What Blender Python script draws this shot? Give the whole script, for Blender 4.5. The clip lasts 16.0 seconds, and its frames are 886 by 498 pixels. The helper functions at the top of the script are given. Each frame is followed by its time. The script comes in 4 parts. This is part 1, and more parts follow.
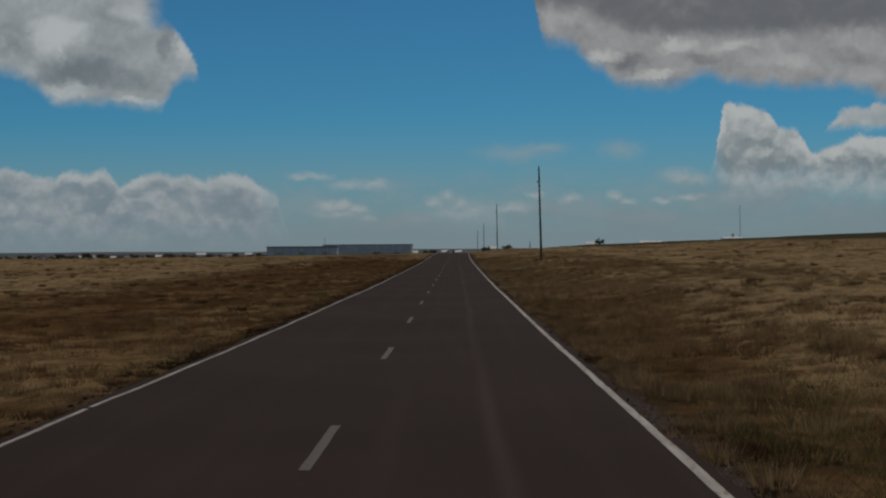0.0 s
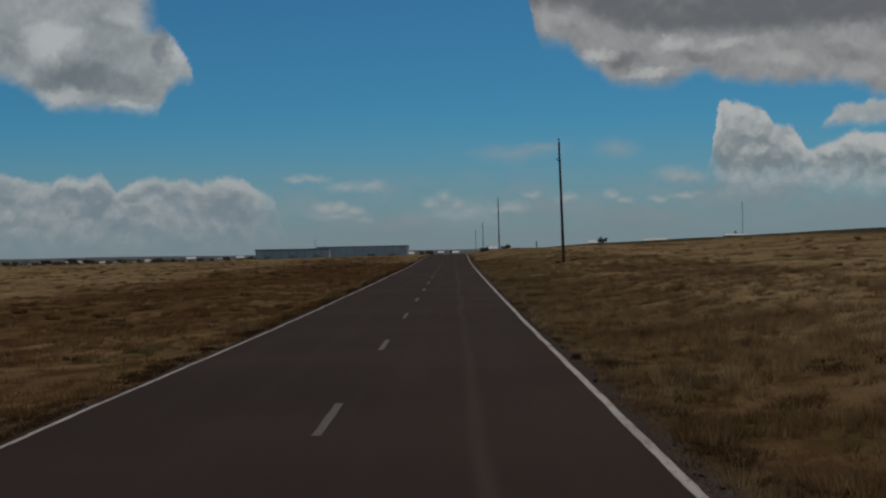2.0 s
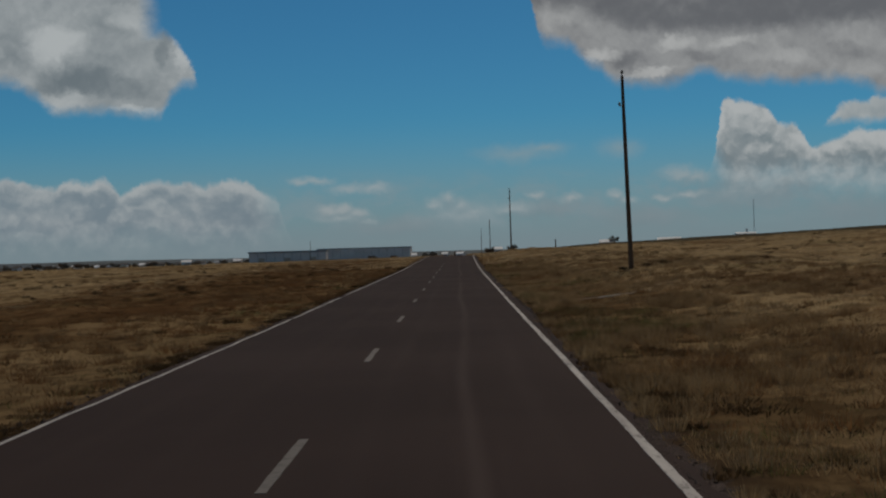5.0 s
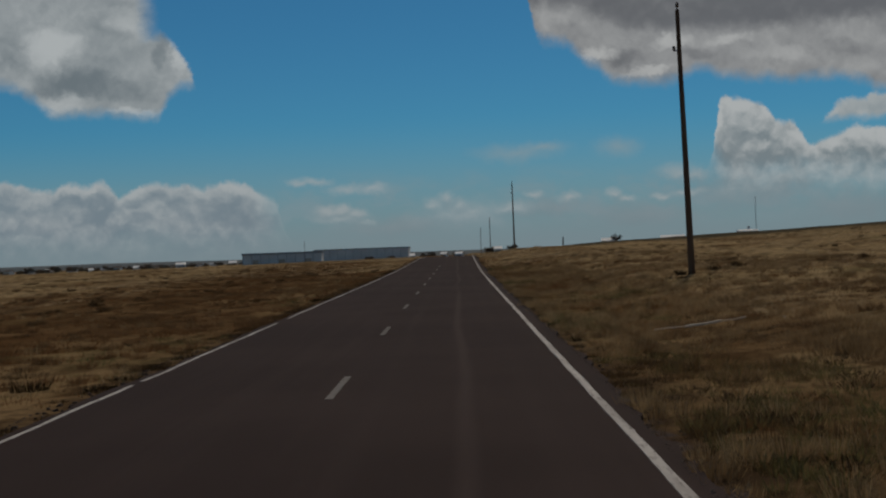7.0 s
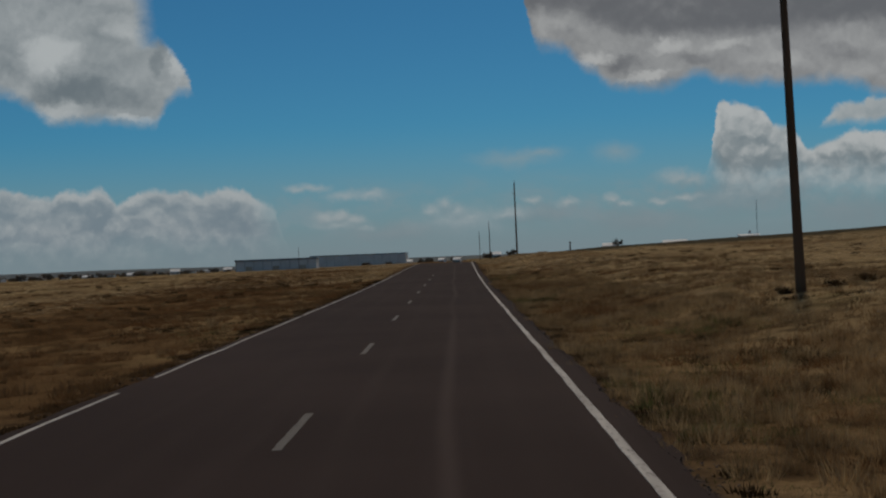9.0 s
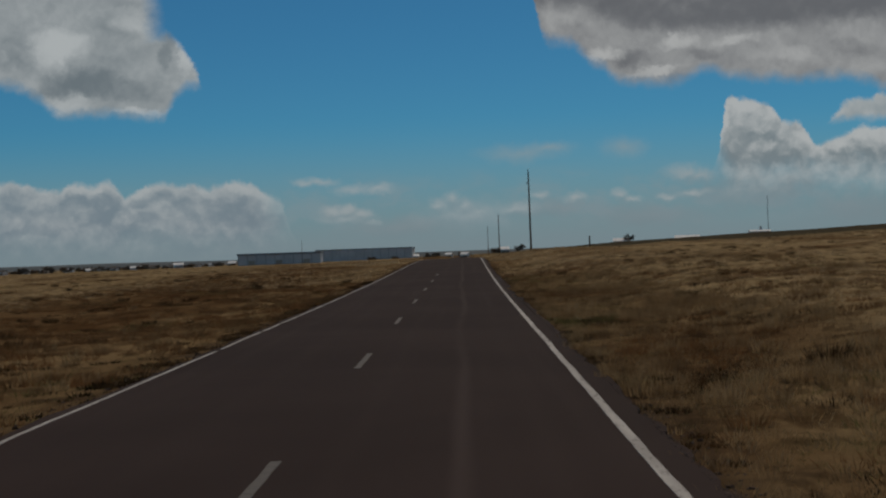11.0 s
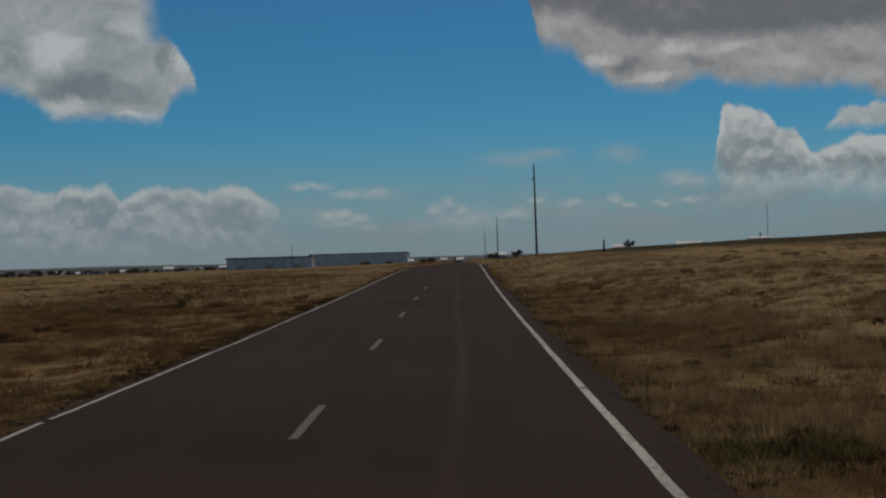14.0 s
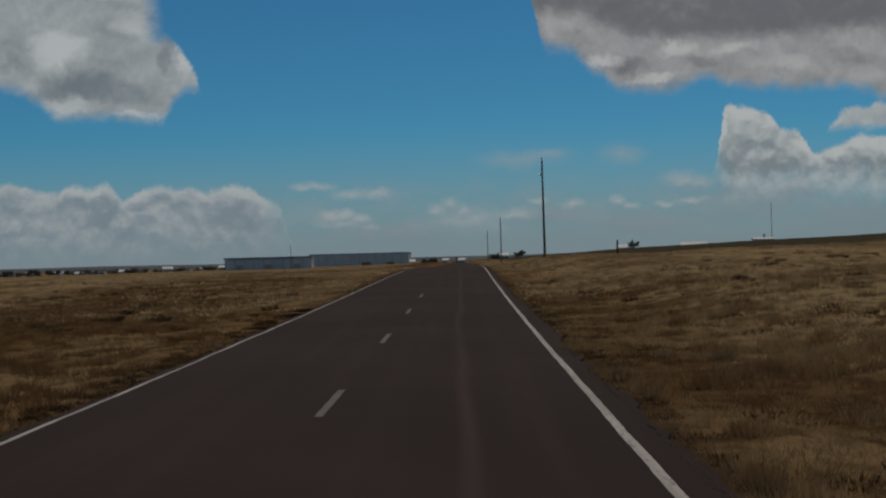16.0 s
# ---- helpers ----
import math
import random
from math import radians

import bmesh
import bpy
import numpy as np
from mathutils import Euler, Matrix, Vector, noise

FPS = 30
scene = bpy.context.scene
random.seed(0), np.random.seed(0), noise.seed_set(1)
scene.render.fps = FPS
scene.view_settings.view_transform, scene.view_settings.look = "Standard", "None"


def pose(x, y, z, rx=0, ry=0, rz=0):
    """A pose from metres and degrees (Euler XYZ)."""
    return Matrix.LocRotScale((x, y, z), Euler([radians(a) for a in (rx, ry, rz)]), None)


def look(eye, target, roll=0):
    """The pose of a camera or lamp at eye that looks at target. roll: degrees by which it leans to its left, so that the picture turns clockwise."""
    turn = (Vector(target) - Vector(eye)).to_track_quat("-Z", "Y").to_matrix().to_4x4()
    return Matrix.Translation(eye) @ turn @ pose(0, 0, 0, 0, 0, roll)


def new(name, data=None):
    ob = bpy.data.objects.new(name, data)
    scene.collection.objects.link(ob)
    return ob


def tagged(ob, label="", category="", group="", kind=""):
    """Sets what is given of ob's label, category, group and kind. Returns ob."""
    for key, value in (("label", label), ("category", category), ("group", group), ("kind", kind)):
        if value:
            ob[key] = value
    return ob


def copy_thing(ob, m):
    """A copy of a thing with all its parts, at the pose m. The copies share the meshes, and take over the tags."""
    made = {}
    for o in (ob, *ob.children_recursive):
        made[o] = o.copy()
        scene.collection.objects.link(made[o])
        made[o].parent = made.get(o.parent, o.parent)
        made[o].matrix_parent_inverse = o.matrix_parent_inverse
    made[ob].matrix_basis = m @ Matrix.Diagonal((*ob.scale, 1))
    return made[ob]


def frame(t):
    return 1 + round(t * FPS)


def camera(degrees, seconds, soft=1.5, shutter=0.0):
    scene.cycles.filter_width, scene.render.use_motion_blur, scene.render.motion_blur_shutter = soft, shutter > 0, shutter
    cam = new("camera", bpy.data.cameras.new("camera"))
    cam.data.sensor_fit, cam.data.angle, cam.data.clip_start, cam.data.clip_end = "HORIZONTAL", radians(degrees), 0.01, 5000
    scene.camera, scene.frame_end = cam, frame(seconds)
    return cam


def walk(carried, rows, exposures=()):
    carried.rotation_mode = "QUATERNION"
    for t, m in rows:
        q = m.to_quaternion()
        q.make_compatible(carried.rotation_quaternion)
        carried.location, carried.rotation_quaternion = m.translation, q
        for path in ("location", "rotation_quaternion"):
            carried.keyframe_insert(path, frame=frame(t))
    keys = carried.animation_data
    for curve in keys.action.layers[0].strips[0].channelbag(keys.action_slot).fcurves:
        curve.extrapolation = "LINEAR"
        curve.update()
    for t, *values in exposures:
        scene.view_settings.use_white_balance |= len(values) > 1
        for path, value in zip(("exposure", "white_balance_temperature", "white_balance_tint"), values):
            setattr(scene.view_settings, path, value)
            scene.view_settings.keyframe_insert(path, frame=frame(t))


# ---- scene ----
# ---- camera ----
cam = camera(37.475, 16.0, soft=2.2)
# seconds, x, y, z, tilt, lean, turn
ROWS = (
    (0.00, 1.338, 0.13, 1.904, 90.099, 0.422, 0.595),
    (0.50, 1.354, 9.01, 1.900, 89.786, 0.559, 0.593),
    (1.00, 1.390, 17.56, 1.880, 89.887, 0.731, 0.520),
    (1.50, 1.450, 25.97, 1.882, 90.086, 0.702, 0.495),
    (2.00, 1.514, 34.14, 1.906, 90.137, 1.142, 0.483),
    (2.50, 1.569, 41.86, 1.922, 89.829, 1.184, 0.579),
    (3.00, 1.606, 49.11, 1.908, 89.767, 1.632, 0.646),
    (3.80, 1.635, 60.47, 1.917, 89.881, 1.622, 0.653),
    (4.60, 1.648, 70.03, 1.926, 90.097, 1.602, 0.667),
    (5.50, 1.662, 78.88, 1.936, 90.236, 1.589, 0.675),
    (6.00, 1.680, 83.44, 1.948, 90.186, 1.829, 0.731),
    (6.50, 1.697, 87.81, 1.958, 90.090, 1.923, 0.645),
    (7.00, 1.734, 92.12, 1.969, 90.185, 2.061, 0.625),
    (7.50, 1.772, 96.24, 1.979, 90.226, 2.268, 0.525),
    (8.00, 1.799, 100.27, 1.997, 90.411, 2.329, 0.406),
    (8.50, 1.843, 104.32, 2.021, 90.351, 2.376, 0.399),
    (9.00, 1.859, 108.22, 2.038, 90.433, 2.242, 0.553),
    (9.50, 1.863, 112.14, 2.067, 90.354, 2.138, 0.749),
    (10.30, 1.843, 118.62, 2.106, 90.298, 2.075, 0.795),
    (11.20, 1.781, 125.83, 2.169, 90.178, 1.941, 0.894),
    (12.00, 1.753, 131.58, 2.199, 90.122, 1.878, 0.940),
    (12.50, 1.765, 135.03, 2.201, 90.106, 2.011, 0.921),
    (13.00, 1.775, 138.34, 2.210, 90.240, 1.952, 0.871),
    (13.50, 1.765, 141.41, 2.215, 90.251, 1.785, 0.752),
    (14.00, 1.775, 144.30, 2.218, 90.420, 1.652, 0.684),
    (14.50, 1.778, 146.98, 2.232, 90.459, 1.705, 0.688),
    (15.00, 1.745, 149.66, 2.258, 90.611, 1.291, 0.680),
    (15.50, 1.738, 152.11, 2.288, 90.556, 1.474, 0.760),
    (16.00, 1.754, 154.40, 2.308, 90.439, 1.529, 0.763),
)
walk(cam, [(t, pose(x, y, z, tilt, lean, turn)) for t, x, y, z, tilt, lean, turn in ROWS])
scene.view_settings.exposure = 0.0

# ---- light ----
SUN_ELEVATION, SUN_AZIMUTH = 50.0, 14.0  # degrees; azimuth from ahead towards the right
sun = new("sun", bpy.data.lights.new("sun", "SUN"))
sun.data.energy, sun.data.angle, sun.data.color = 1.55, radians(5), (1.0, 0.85, 0.66)
sun_way = Vector((math.sin(radians(SUN_AZIMUTH)) * math.cos(radians(SUN_ELEVATION)),
                  math.cos(radians(SUN_AZIMUTH)) * math.cos(radians(SUN_ELEVATION)),
                  math.sin(radians(SUN_ELEVATION))))
sun.matrix_world = look(sun_way * 300, (0, 0, 0))


class Nodes:
    """A short hand for building a node tree."""

    def __init__(self, tree):
        self.tree = tree
        tree.nodes.clear()

    def add(self, kind, operation="", data_type="", blend_type="", interpolation_type="", sky_type=""):
        node = self.tree.nodes.new(kind)
        if operation:
            node.operation = operation
        if data_type:
            node.data_type = data_type
        if blend_type:
            node.blend_type = blend_type
        if interpolation_type:
            node.interpolation_type = interpolation_type
        if sky_type:
            node.sky_type = sky_type
        return node

    def put(self, socket, value):
        if isinstance(value, bpy.types.NodeSocket):
            self.tree.links.new(value, socket)
        else:
            socket.default_value = value

    def math(self, operation, *values):
        node = self.add("ShaderNodeMath", operation=operation)
        for socket, value in zip(node.inputs, values):
            self.put(socket, value)
        return node.outputs[0]

    def vec(self, operation, *values, out=0):
        node = self.add("ShaderNodeVectorMath", operation=operation)
        for socket, value in zip(node.inputs, values):
            self.put(socket, value)
        return node.outputs[out]

    def step(self, value, low, high, to_low=0.0, to_high=1.0):
        node = self.add("ShaderNodeMapRange", interpolation_type="SMOOTHSTEP")
        for socket, v in zip(node.inputs, (value, low, high, to_low, to_high)):
            self.put(socket, v)
        return node.outputs[0]

    def noise(self, vector, scale, detail=4.0, rough=0.55, out=0, distortion=0.0):
        node = self.add("ShaderNodeTexNoise")
        self.put(node.inputs["Vector"], vector)
        node.inputs["Scale"].default_value, node.inputs["Detail"].default_value = scale, detail
        node.inputs["Roughness"].default_value, node.inputs["Distortion"].default_value = rough, distortion
        return node.outputs[out]

    def mix(self, factor, a, b, blend="MIX"):
        node = self.add("ShaderNodeMix", data_type="RGBA", blend_type=blend)
        self.put(node.inputs[0], factor)
        for socket, value in ((node.inputs[6], a), (node.inputs[7], b)):
            self.put(socket, (*value, 1.0) if isinstance(value, tuple) and len(value) == 3 else value)
        return node.outputs[2]

    def xyz(self, x, y, z):
        node = self.add("ShaderNodeCombineXYZ")
        for socket, value in zip(node.inputs, (x, y, z)):
            self.put(socket, value)
        return node.outputs[0]


AIR_TINT, HAZE = (0.115, 0.320, 0.402), (1.74, 2.24, 2.50)


def build_sky():
    """A clear blue sky with banks of fair-weather cumulus over the plain."""
    world = bpy.data.worlds.new("sky")
    scene.world = world
    world.use_nodes = True
    n = Nodes(world.node_tree)
    air = n.add("ShaderNodeTexSky", sky_type="NISHITA")
    air.sun_disc = False
    air.sun_elevation, air.sun_rotation = radians(SUN_ELEVATION), radians(SUN_AZIMUTH)
    air.altitude, air.air_density, air.dust_density, air.ozone_density = 1600.0, 1.0, 0.35, 2.2
    way = n.add("ShaderNodeTexCoord").outputs["Generated"]
    split = n.add("ShaderNodeSeparateXYZ")
    n.put(split.inputs[0], way)
    x, y, z = split.outputs
    ahead = n.math("MAXIMUM", y, 0.05)
    u, v = n.math("DIVIDE", x, ahead), n.math("DIVIDE", z, ahead)
    flat = n.xyz(u, v, 0.0)
    # billows: three sizes of noise bend the outlines
    big, fine, curl = n.noise(flat, 16.0, 2.0, 0.5, out=1), n.noise(flat, 55.0, 4.0, 0.6, out=1), n.noise(flat, 150.0, 3.0, 0.6, out=1)
    bent = flat
    for wave, much in ((big, 0.008), (fine, 0.010), (curl, 0.004)):
        bent = n.vec("ADD", bent, n.vec("MULTIPLY", n.vec("SUBTRACT", wave, (0.5, 0.5, 0.5)), (much, much, 0.0)))
    part_bent = n.add("ShaderNodeSeparateXYZ")
    n.put(part_bent.inputs[0], bent)
    bu, bv = part_bent.outputs[0], part_bent.outputs[1]

    def nearest(at, puffs):
        near = None
        for cu, cv, ru, rv in puffs:
            place = n.vec("MULTIPLY_ADD", at, (1 / ru, 1 / rv, 0.0), (-cu / ru, -cv / rv, 0.0))
            far = n.vec("LENGTH", place, out=1)
            near = far if near is None else n.math("SMOOTH_MIN", near, far, 0.30)
        return n.math("SUBTRACT", 1.0, near)

    def edge(knots, shift=0.0):
        """The height of an outline over u, as a curve through its knots."""
        node = n.add("ShaderNodeFloatCurve")
        curve = node.mapping.curves[0]
        node.mapping.use_clip = False
        for k, (ku, kv) in enumerate(knots):
            place = (ku + shift + 0.5, kv * 2.5)
            if k < 2:
                curve.points[k].location = place
            else:
                curve.points.new(*place)
        for point in curve.points:
            point.handle_type = "AUTO_CLAMPED"
        node.mapping.update()
        n.put(node.inputs["Value"], n.math("ADD", bu, 0.5))
        return n.math("DIVIDE", node.outputs[0], 2.5)

    # outlines and puffs as slopes to the right and up from straight ahead
    left_top = [(-0.45, 0.060), (-0.384, 0.066), (-0.3492, 0.0661), (-0.3383, 0.0641), (-0.3232, 0.0595), (-0.3079, 0.0591), (-0.3013, 0.0633), (-0.2969, 0.065), (-0.2905, 0.0622), (-0.2841, 0.0595), (-0.2774, 0.0607), (-0.2708, 0.0636), (-0.2657, 0.0609), (-0.2615, 0.0555), (-0.2573, 0.0515), (-0.2515, 0.0545), (-0.2466, 0.0583), (-0.2383, 0.0616), (-0.2187, 0.0603), (-0.2014, 0.0586), (-0.1884, 0.0575), (-0.1775, 0.0603), (-0.1709, 0.0614), (-0.1667, 0.0583), (-0.1559, 0.0555), (-0.1516, 0.0502), (-0.143, 0.0479), (-0.1366, 0.0412), (-0.1325, 0.0303), (-0.1243, 0.0085), (-0.11, 0.0)]
    tower_top = [(0.175, 0.02), (0.1855, 0.0409), (0.1950, 0.0602), (0.2005, 0.0795), (0.2015, 0.0946), (0.2060, 0.1074), (0.2098, 0.1116), (0.2149, 0.1085), (0.2214, 0.1101), (0.2256, 0.1083), (0.2299, 0.1047), (0.2363, 0.1054), (0.2406, 0.1019), (0.2439, 0.0949), (0.2477, 0.0897), (0.2532, 0.0891), (0.2598, 0.092), (0.264, 0.0876), (0.2681, 0.078), (0.2731, 0.071), (0.2809, 0.0751), (0.2896, 0.0784), (0.2961, 0.0808), (0.3048, 0.085), (0.3113, 0.087), (0.3198, 0.0846), (0.3297, 0.0831), (0.3605, 0.0795), (0.45, 0.06)]
    corner_top = [(0.27, 0.06), (0.2812, 0.0885), (0.2856, 0.0957), (0.2922, 0.1033), (0.3009, 0.1066), (0.3095, 0.1081), (0.3159, 0.1063), (0.3225, 0.1113), (0.3276, 0.109), (0.344, 0.113), (0.3696, 0.106), (0.45, 0.08)]
    high_left_top = [(-0.45, 0.39), (-0.2266, 0.3009), (-0.2223, 0.2185), (-0.2209, 0.1839), (-0.2189, 0.1743), (-0.2142, 0.1707), (-0.2087, 0.1663), (-0.2036, 0.1596), (-0.1986, 0.1509), (-0.1953, 0.1421), (-0.1929, 0.1312), (-0.17, 0.05)]
    high_left_base = [(-0.45, 0.165), (-0.3908, 0.153), (-0.3475, 0.1433), (-0.3345, 0.1409), (-0.3216, 0.1341), (-0.3121, 0.1278), (-0.3066, 0.1216), (-0.301, 0.1189), (-0.261, 0.1171), (-0.2437, 0.1146), (-0.2241, 0.1155), (-0.2183, 0.1231), (-0.212, 0.1325), (-0.204, 0.1384), (-0.1927, 0.1408), (-0.17, 0.15)]
    high_right_base = [(0.04, 0.34), (0.056, 0.2511), (0.0597, 0.1991), (0.0632, 0.1818), (0.066, 0.1679), (0.0715, 0.1635), (0.0801, 0.1633), (0.0909, 0.1596), (0.0959, 0.153), (0.1035, 0.1455), (0.1121, 0.1418), (0.1184, 0.1339), (0.1291, 0.1298), (0.1506, 0.1272), (0.1722, 0.1275), (0.1817, 0.1308), (0.1874, 0.135), (0.1981, 0.1334), (0.211, 0.1301), (0.2282, 0.1285), (0.2561, 0.1257), (0.2755, 0.1287), (0.3013, 0.1269), (0.3184, 0.1222), (0.3277, 0.1164), (0.3699, 0.1189), (0.45, 0.125)]
    high_right_dark = [(0.0, 0.19), (0.0547, 0.1863), (0.1042, 0.1787), (0.1299, 0.1673), (0.1513, 0.1625), (0.1944, 0.1616), (0.2375, 0.1623), (0.2805, 0.164), (0.3313, 0.1671), (0.3709, 0.1684), (0.45, 0.17)]
    low_right = [(0.1729, 0.0559, 0.0227, 0.0088), (0.1814, 0.0527, 0.0216, 0.0082), (0.1575, 0.0389, 0.0119, 0.0041), (0.1769, 0.0402, 0.0189, 0.0054), (0.1213, 0.041, 0.0109, 0.0065), (0.1294, 0.0369, 0.0151, 0.0053), (0.0863, 0.0396, 0.014, 0.0053), (0.0604, 0.0418, 0.0109, 0.0041)]
    middle_bank = [(0.0060, 0.0280, 0.0520, 0.0185), (-0.0075, 0.0415, 0.0109, 0.0082), (-0.0176, 0.0374, 0.0119, 0.0082), (0.0028, 0.0361, 0.0119, 0.007), (0.0126, 0.0316, 0.0151, 0.0058), (-0.0069, 0.0298, 0.0244, 0.0117), (0.0408, 0.0332, 0.0325, 0.0082)]
    streaks = [(-0.1081, 0.0584, 0.0200, 0.0050), (-0.1189, 0.0577, 0.016, 0.0038), (-0.0822, 0.0522, 0.0230, 0.0062), (-0.0628, 0.0505, 0.0190, 0.0048)]
    puff_bank = [(-0.0977, 0.0348, 0.014, 0.0076), (-0.0869, 0.0363, 0.013, 0.0082), (-0.0761, 0.0326, 0.014, 0.007), (-0.0892, 0.0294, 0.0281, 0.0058), (-0.0676, 0.0268, 0.0119, 0.0041)]
    right_haze = [(0.2262, 0.0401, 0.0822, 0.0216), (0.3031, 0.0245, 0.0736, 0.0216), (0.1395, 0.0259, 0.0736, 0.0138), (0.0663, 0.0327, 0.0476, 0.0112), (-0.0466, 0.0215, 0.0692, 0.0112)]
    veil = [(0.0481, 0.0749, 0.0480, 0.0110), (0.0676, 0.078, 0.0300, 0.0070), (0.1259, 0.0767, 0.0270, 0.0130)]
    # lighter and darker masses: place, half size, how much
    left_tones = [(-0.268, 0.036, 0.012, 0.012, -0.35), (-0.277, 0.0575, 0.006, 0.005, 0.35), (-0.290, 0.0455, 0.009, 0.004, 0.2), (-0.33, 0.049, 0.02, 0.006, 0.15), (-0.20, 0.052, 0.03, 0.007, 0.12), (-0.17, 0.036, 0.02, 0.009, -0.2), (-0.245, 0.040, 0.015, 0.004, 0.15), (-0.335, 0.030, 0.025, 0.006, -0.12)]
    tower_tones = [(0.2147, 0.1007, 0.0121, 0.0095, 0.25), (0.2317, 0.0896, 0.0195, 0.0087, 0.12), (0.2016, 0.0902, 0.0078, 0.013, 0.2), (0.2356, 0.0640, 0.0330, 0.0110, -0.34), (0.2330, 0.0805, 0.013, 0.0055, -0.22), (0.2595, 0.0803, 0.0095, 0.0095, 0.12), (0.3089, 0.0771, 0.0151, 0.0078, 0.2), (0.3192, 0.0553, 0.0216, 0.0078, -0.06), (0.2912, 0.0516, 0.0151, 0.0061, 0.1), (0.3001, 0.0650, 0.0260, 0.0045, -0.25)]
    high_left_tones = [(-0.3076, 0.1713, 0.0268, 0.0182, 0.42), (-0.3010, 0.1650, 0.0100, 0.0080, 0.18), (-0.2859, 0.1427, 0.0433, 0.0135, -0.40), (-0.2460, 0.1869, 0.0156, 0.0150, 0.22), (-0.2061, 0.1581, 0.0075, 0.0130, 0.45), (-0.2120, 0.1690, 0.0060, 0.0050, 0.45), (-0.2432, 0.1164, 0.0260, 0.0039, 0.30), (-0.3010, 0.1260, 0.0200, 0.0080, 0.25), (-0.2230, 0.1620, 0.0100, 0.0130, -0.25), (-0.2629, 0.1788, 0.0195, 0.0260, -0.12), (-0.3400, 0.1700, 0.0130, 0.0200, -0.15), (-0.2500, 0.1330, 0.0300, 0.0120, -0.18)]
    high_right_tones = [(0.1700, 0.1545, 0.0200, 0.0075, 0.42), (0.1120, 0.1492, 0.0160, 0.0060, 0.40), (0.1500, 0.1340, 0.0250, 0.0045, 0.35), (0.2130, 0.1545, 0.0150, 0.0060, 0.25), (0.2500, 0.1470, 0.0220, 0.0080, 0.16), (0.1330, 0.1450, 0.0160, 0.0070, -0.2), (0.1880, 0.1430, 0.0200, 0.0060, -0.15), (0.3000, 0.1480, 0.0400, 0.0080, -0.1), (0.0740, 0.1800, 0.0120, 0.0150, 0.15)]
    rough = n.math("SUBTRACT", n.noise(bent, 70.0, 6.0, 0.62), 0.5)
    lump = n.noise(n.vec("ADD", bent, (3.1, 0.7, 0.0)), 26.0, 5.0, 0.55)
    lump_up = n.noise(n.vec("ADD", bent, (3.1, 0.708, 0.0)), 26.0, 5.0, 0.55)
    puffy = n.math("MULTIPLY", n.math("SUBTRACT", lump, lump_up), 1.7)
    cells = n.add("ShaderNodeTexVoronoi")
    cells.feature = "SMOOTH_F1"
    n.put(cells.inputs["Vector"], n.vec("MULTIPLY", bent, (1.0, 1.25, 0.0)))
    cells.inputs["Scale"].default_value, cells.inputs["Smoothness"].default_value, cells.inputs["Detail"].default_value = 75.0, 0.35, 1.0
    heads = n.math("SUBTRACT", 0.50, cells.outputs["Distance"])

    loose = n.vec("ADD", bent, n.vec("ADD", n.vec("MULTIPLY", n.vec("SUBTRACT", big, (0.5, 0.5, 0.5)), (0.016, 0.010, 0.0)),
                                     n.vec("MULTIPLY", n.vec("SUBTRACT", fine, (0.5, 0.5, 0.5)), (0.018, 0.012, 0.0))))

    def toned(light, tones):
        for cu, cv, ru, rv, much in tones:
            light = n.math("ADD", light, n.step(nearest(loose, [(cu, cv, ru, rv)]), -0.1, 0.8, 0.0, much))
        return light

    def cover(puffs, base, fade, crisp, lift, top_light, ragged, grain):
        """Opacity and light of one bank of puffs."""
        here, above = nearest(bent, puffs), nearest(n.vec("ADD", bent, (0.0, lift, 0.0)), puffs)
        thick = n.math("ADD", here, n.math("MULTIPLY", rough, ragged))
        floor = n.step(n.math("ADD", v, n.math("MULTIPLY", rough, 0.006)), base, base + fade)
        opaque = n.math("MULTIPLY", n.step(thick, -0.02, crisp), floor)
        slope = n.math("SUBTRACT", here, above)
        light = n.math("ADD", n.math("ADD", n.math("MULTIPLY", slope, top_light), n.math("MULTIPLY", puffy, 0.32)), n.math("MULTIPLY", rough, grain))
        return opaque, n.step(light, -0.62, 0.78)

    def mass(top, base, soft_top, soft_base, rim, rim_deep, swell, grain, knobs, middle, tones):
        """Opacity and light of one great cloud between two outlines."""
        ragged = n.math("MULTIPLY", rough, 0.7 * soft_top + 0.003)
        under = n.math("ADD", n.math("SUBTRACT", top, bv), ragged) if top is not None else 1.0
        opaque = n.step(under, -0.5 * soft_top, 0.5 * soft_top)
        over = n.math("ADD", n.math("SUBTRACT", bv, base), n.math("MULTIPLY", rough, 0.35 * soft_base))
        opaque = n.math("MULTIPLY", opaque, n.step(over, -0.6 * soft_base, 0.4 * soft_base))
        light = n.math("ADD", middle, n.step(under, 0.0, rim_deep, rim, 0.0))
        light = n.math("ADD", light, n.math("ADD", n.math("MULTIPLY", puffy, swell), n.math("MULTIPLY", rough, grain)))
        light = n.math("ADD", light, n.math("MULTIPLY", heads, knobs))
        return opaque, toned(light, tones)

    # pale thick air over the horizon
    blue = n.mix(1.0, air.outputs[0], AIR_TINT, "MULTIPLY")
    low = n.step(v, -0.01, 0.110, 1.0, 0.0)
    colour = n.mix(low, blue, HAZE)
    # far banks too hazy to have an outline
    dim = n.noise(n.vec("MULTIPLY", bent, (1.0, 2.2, 1.0)), 22.0, 5.0, 0.55)
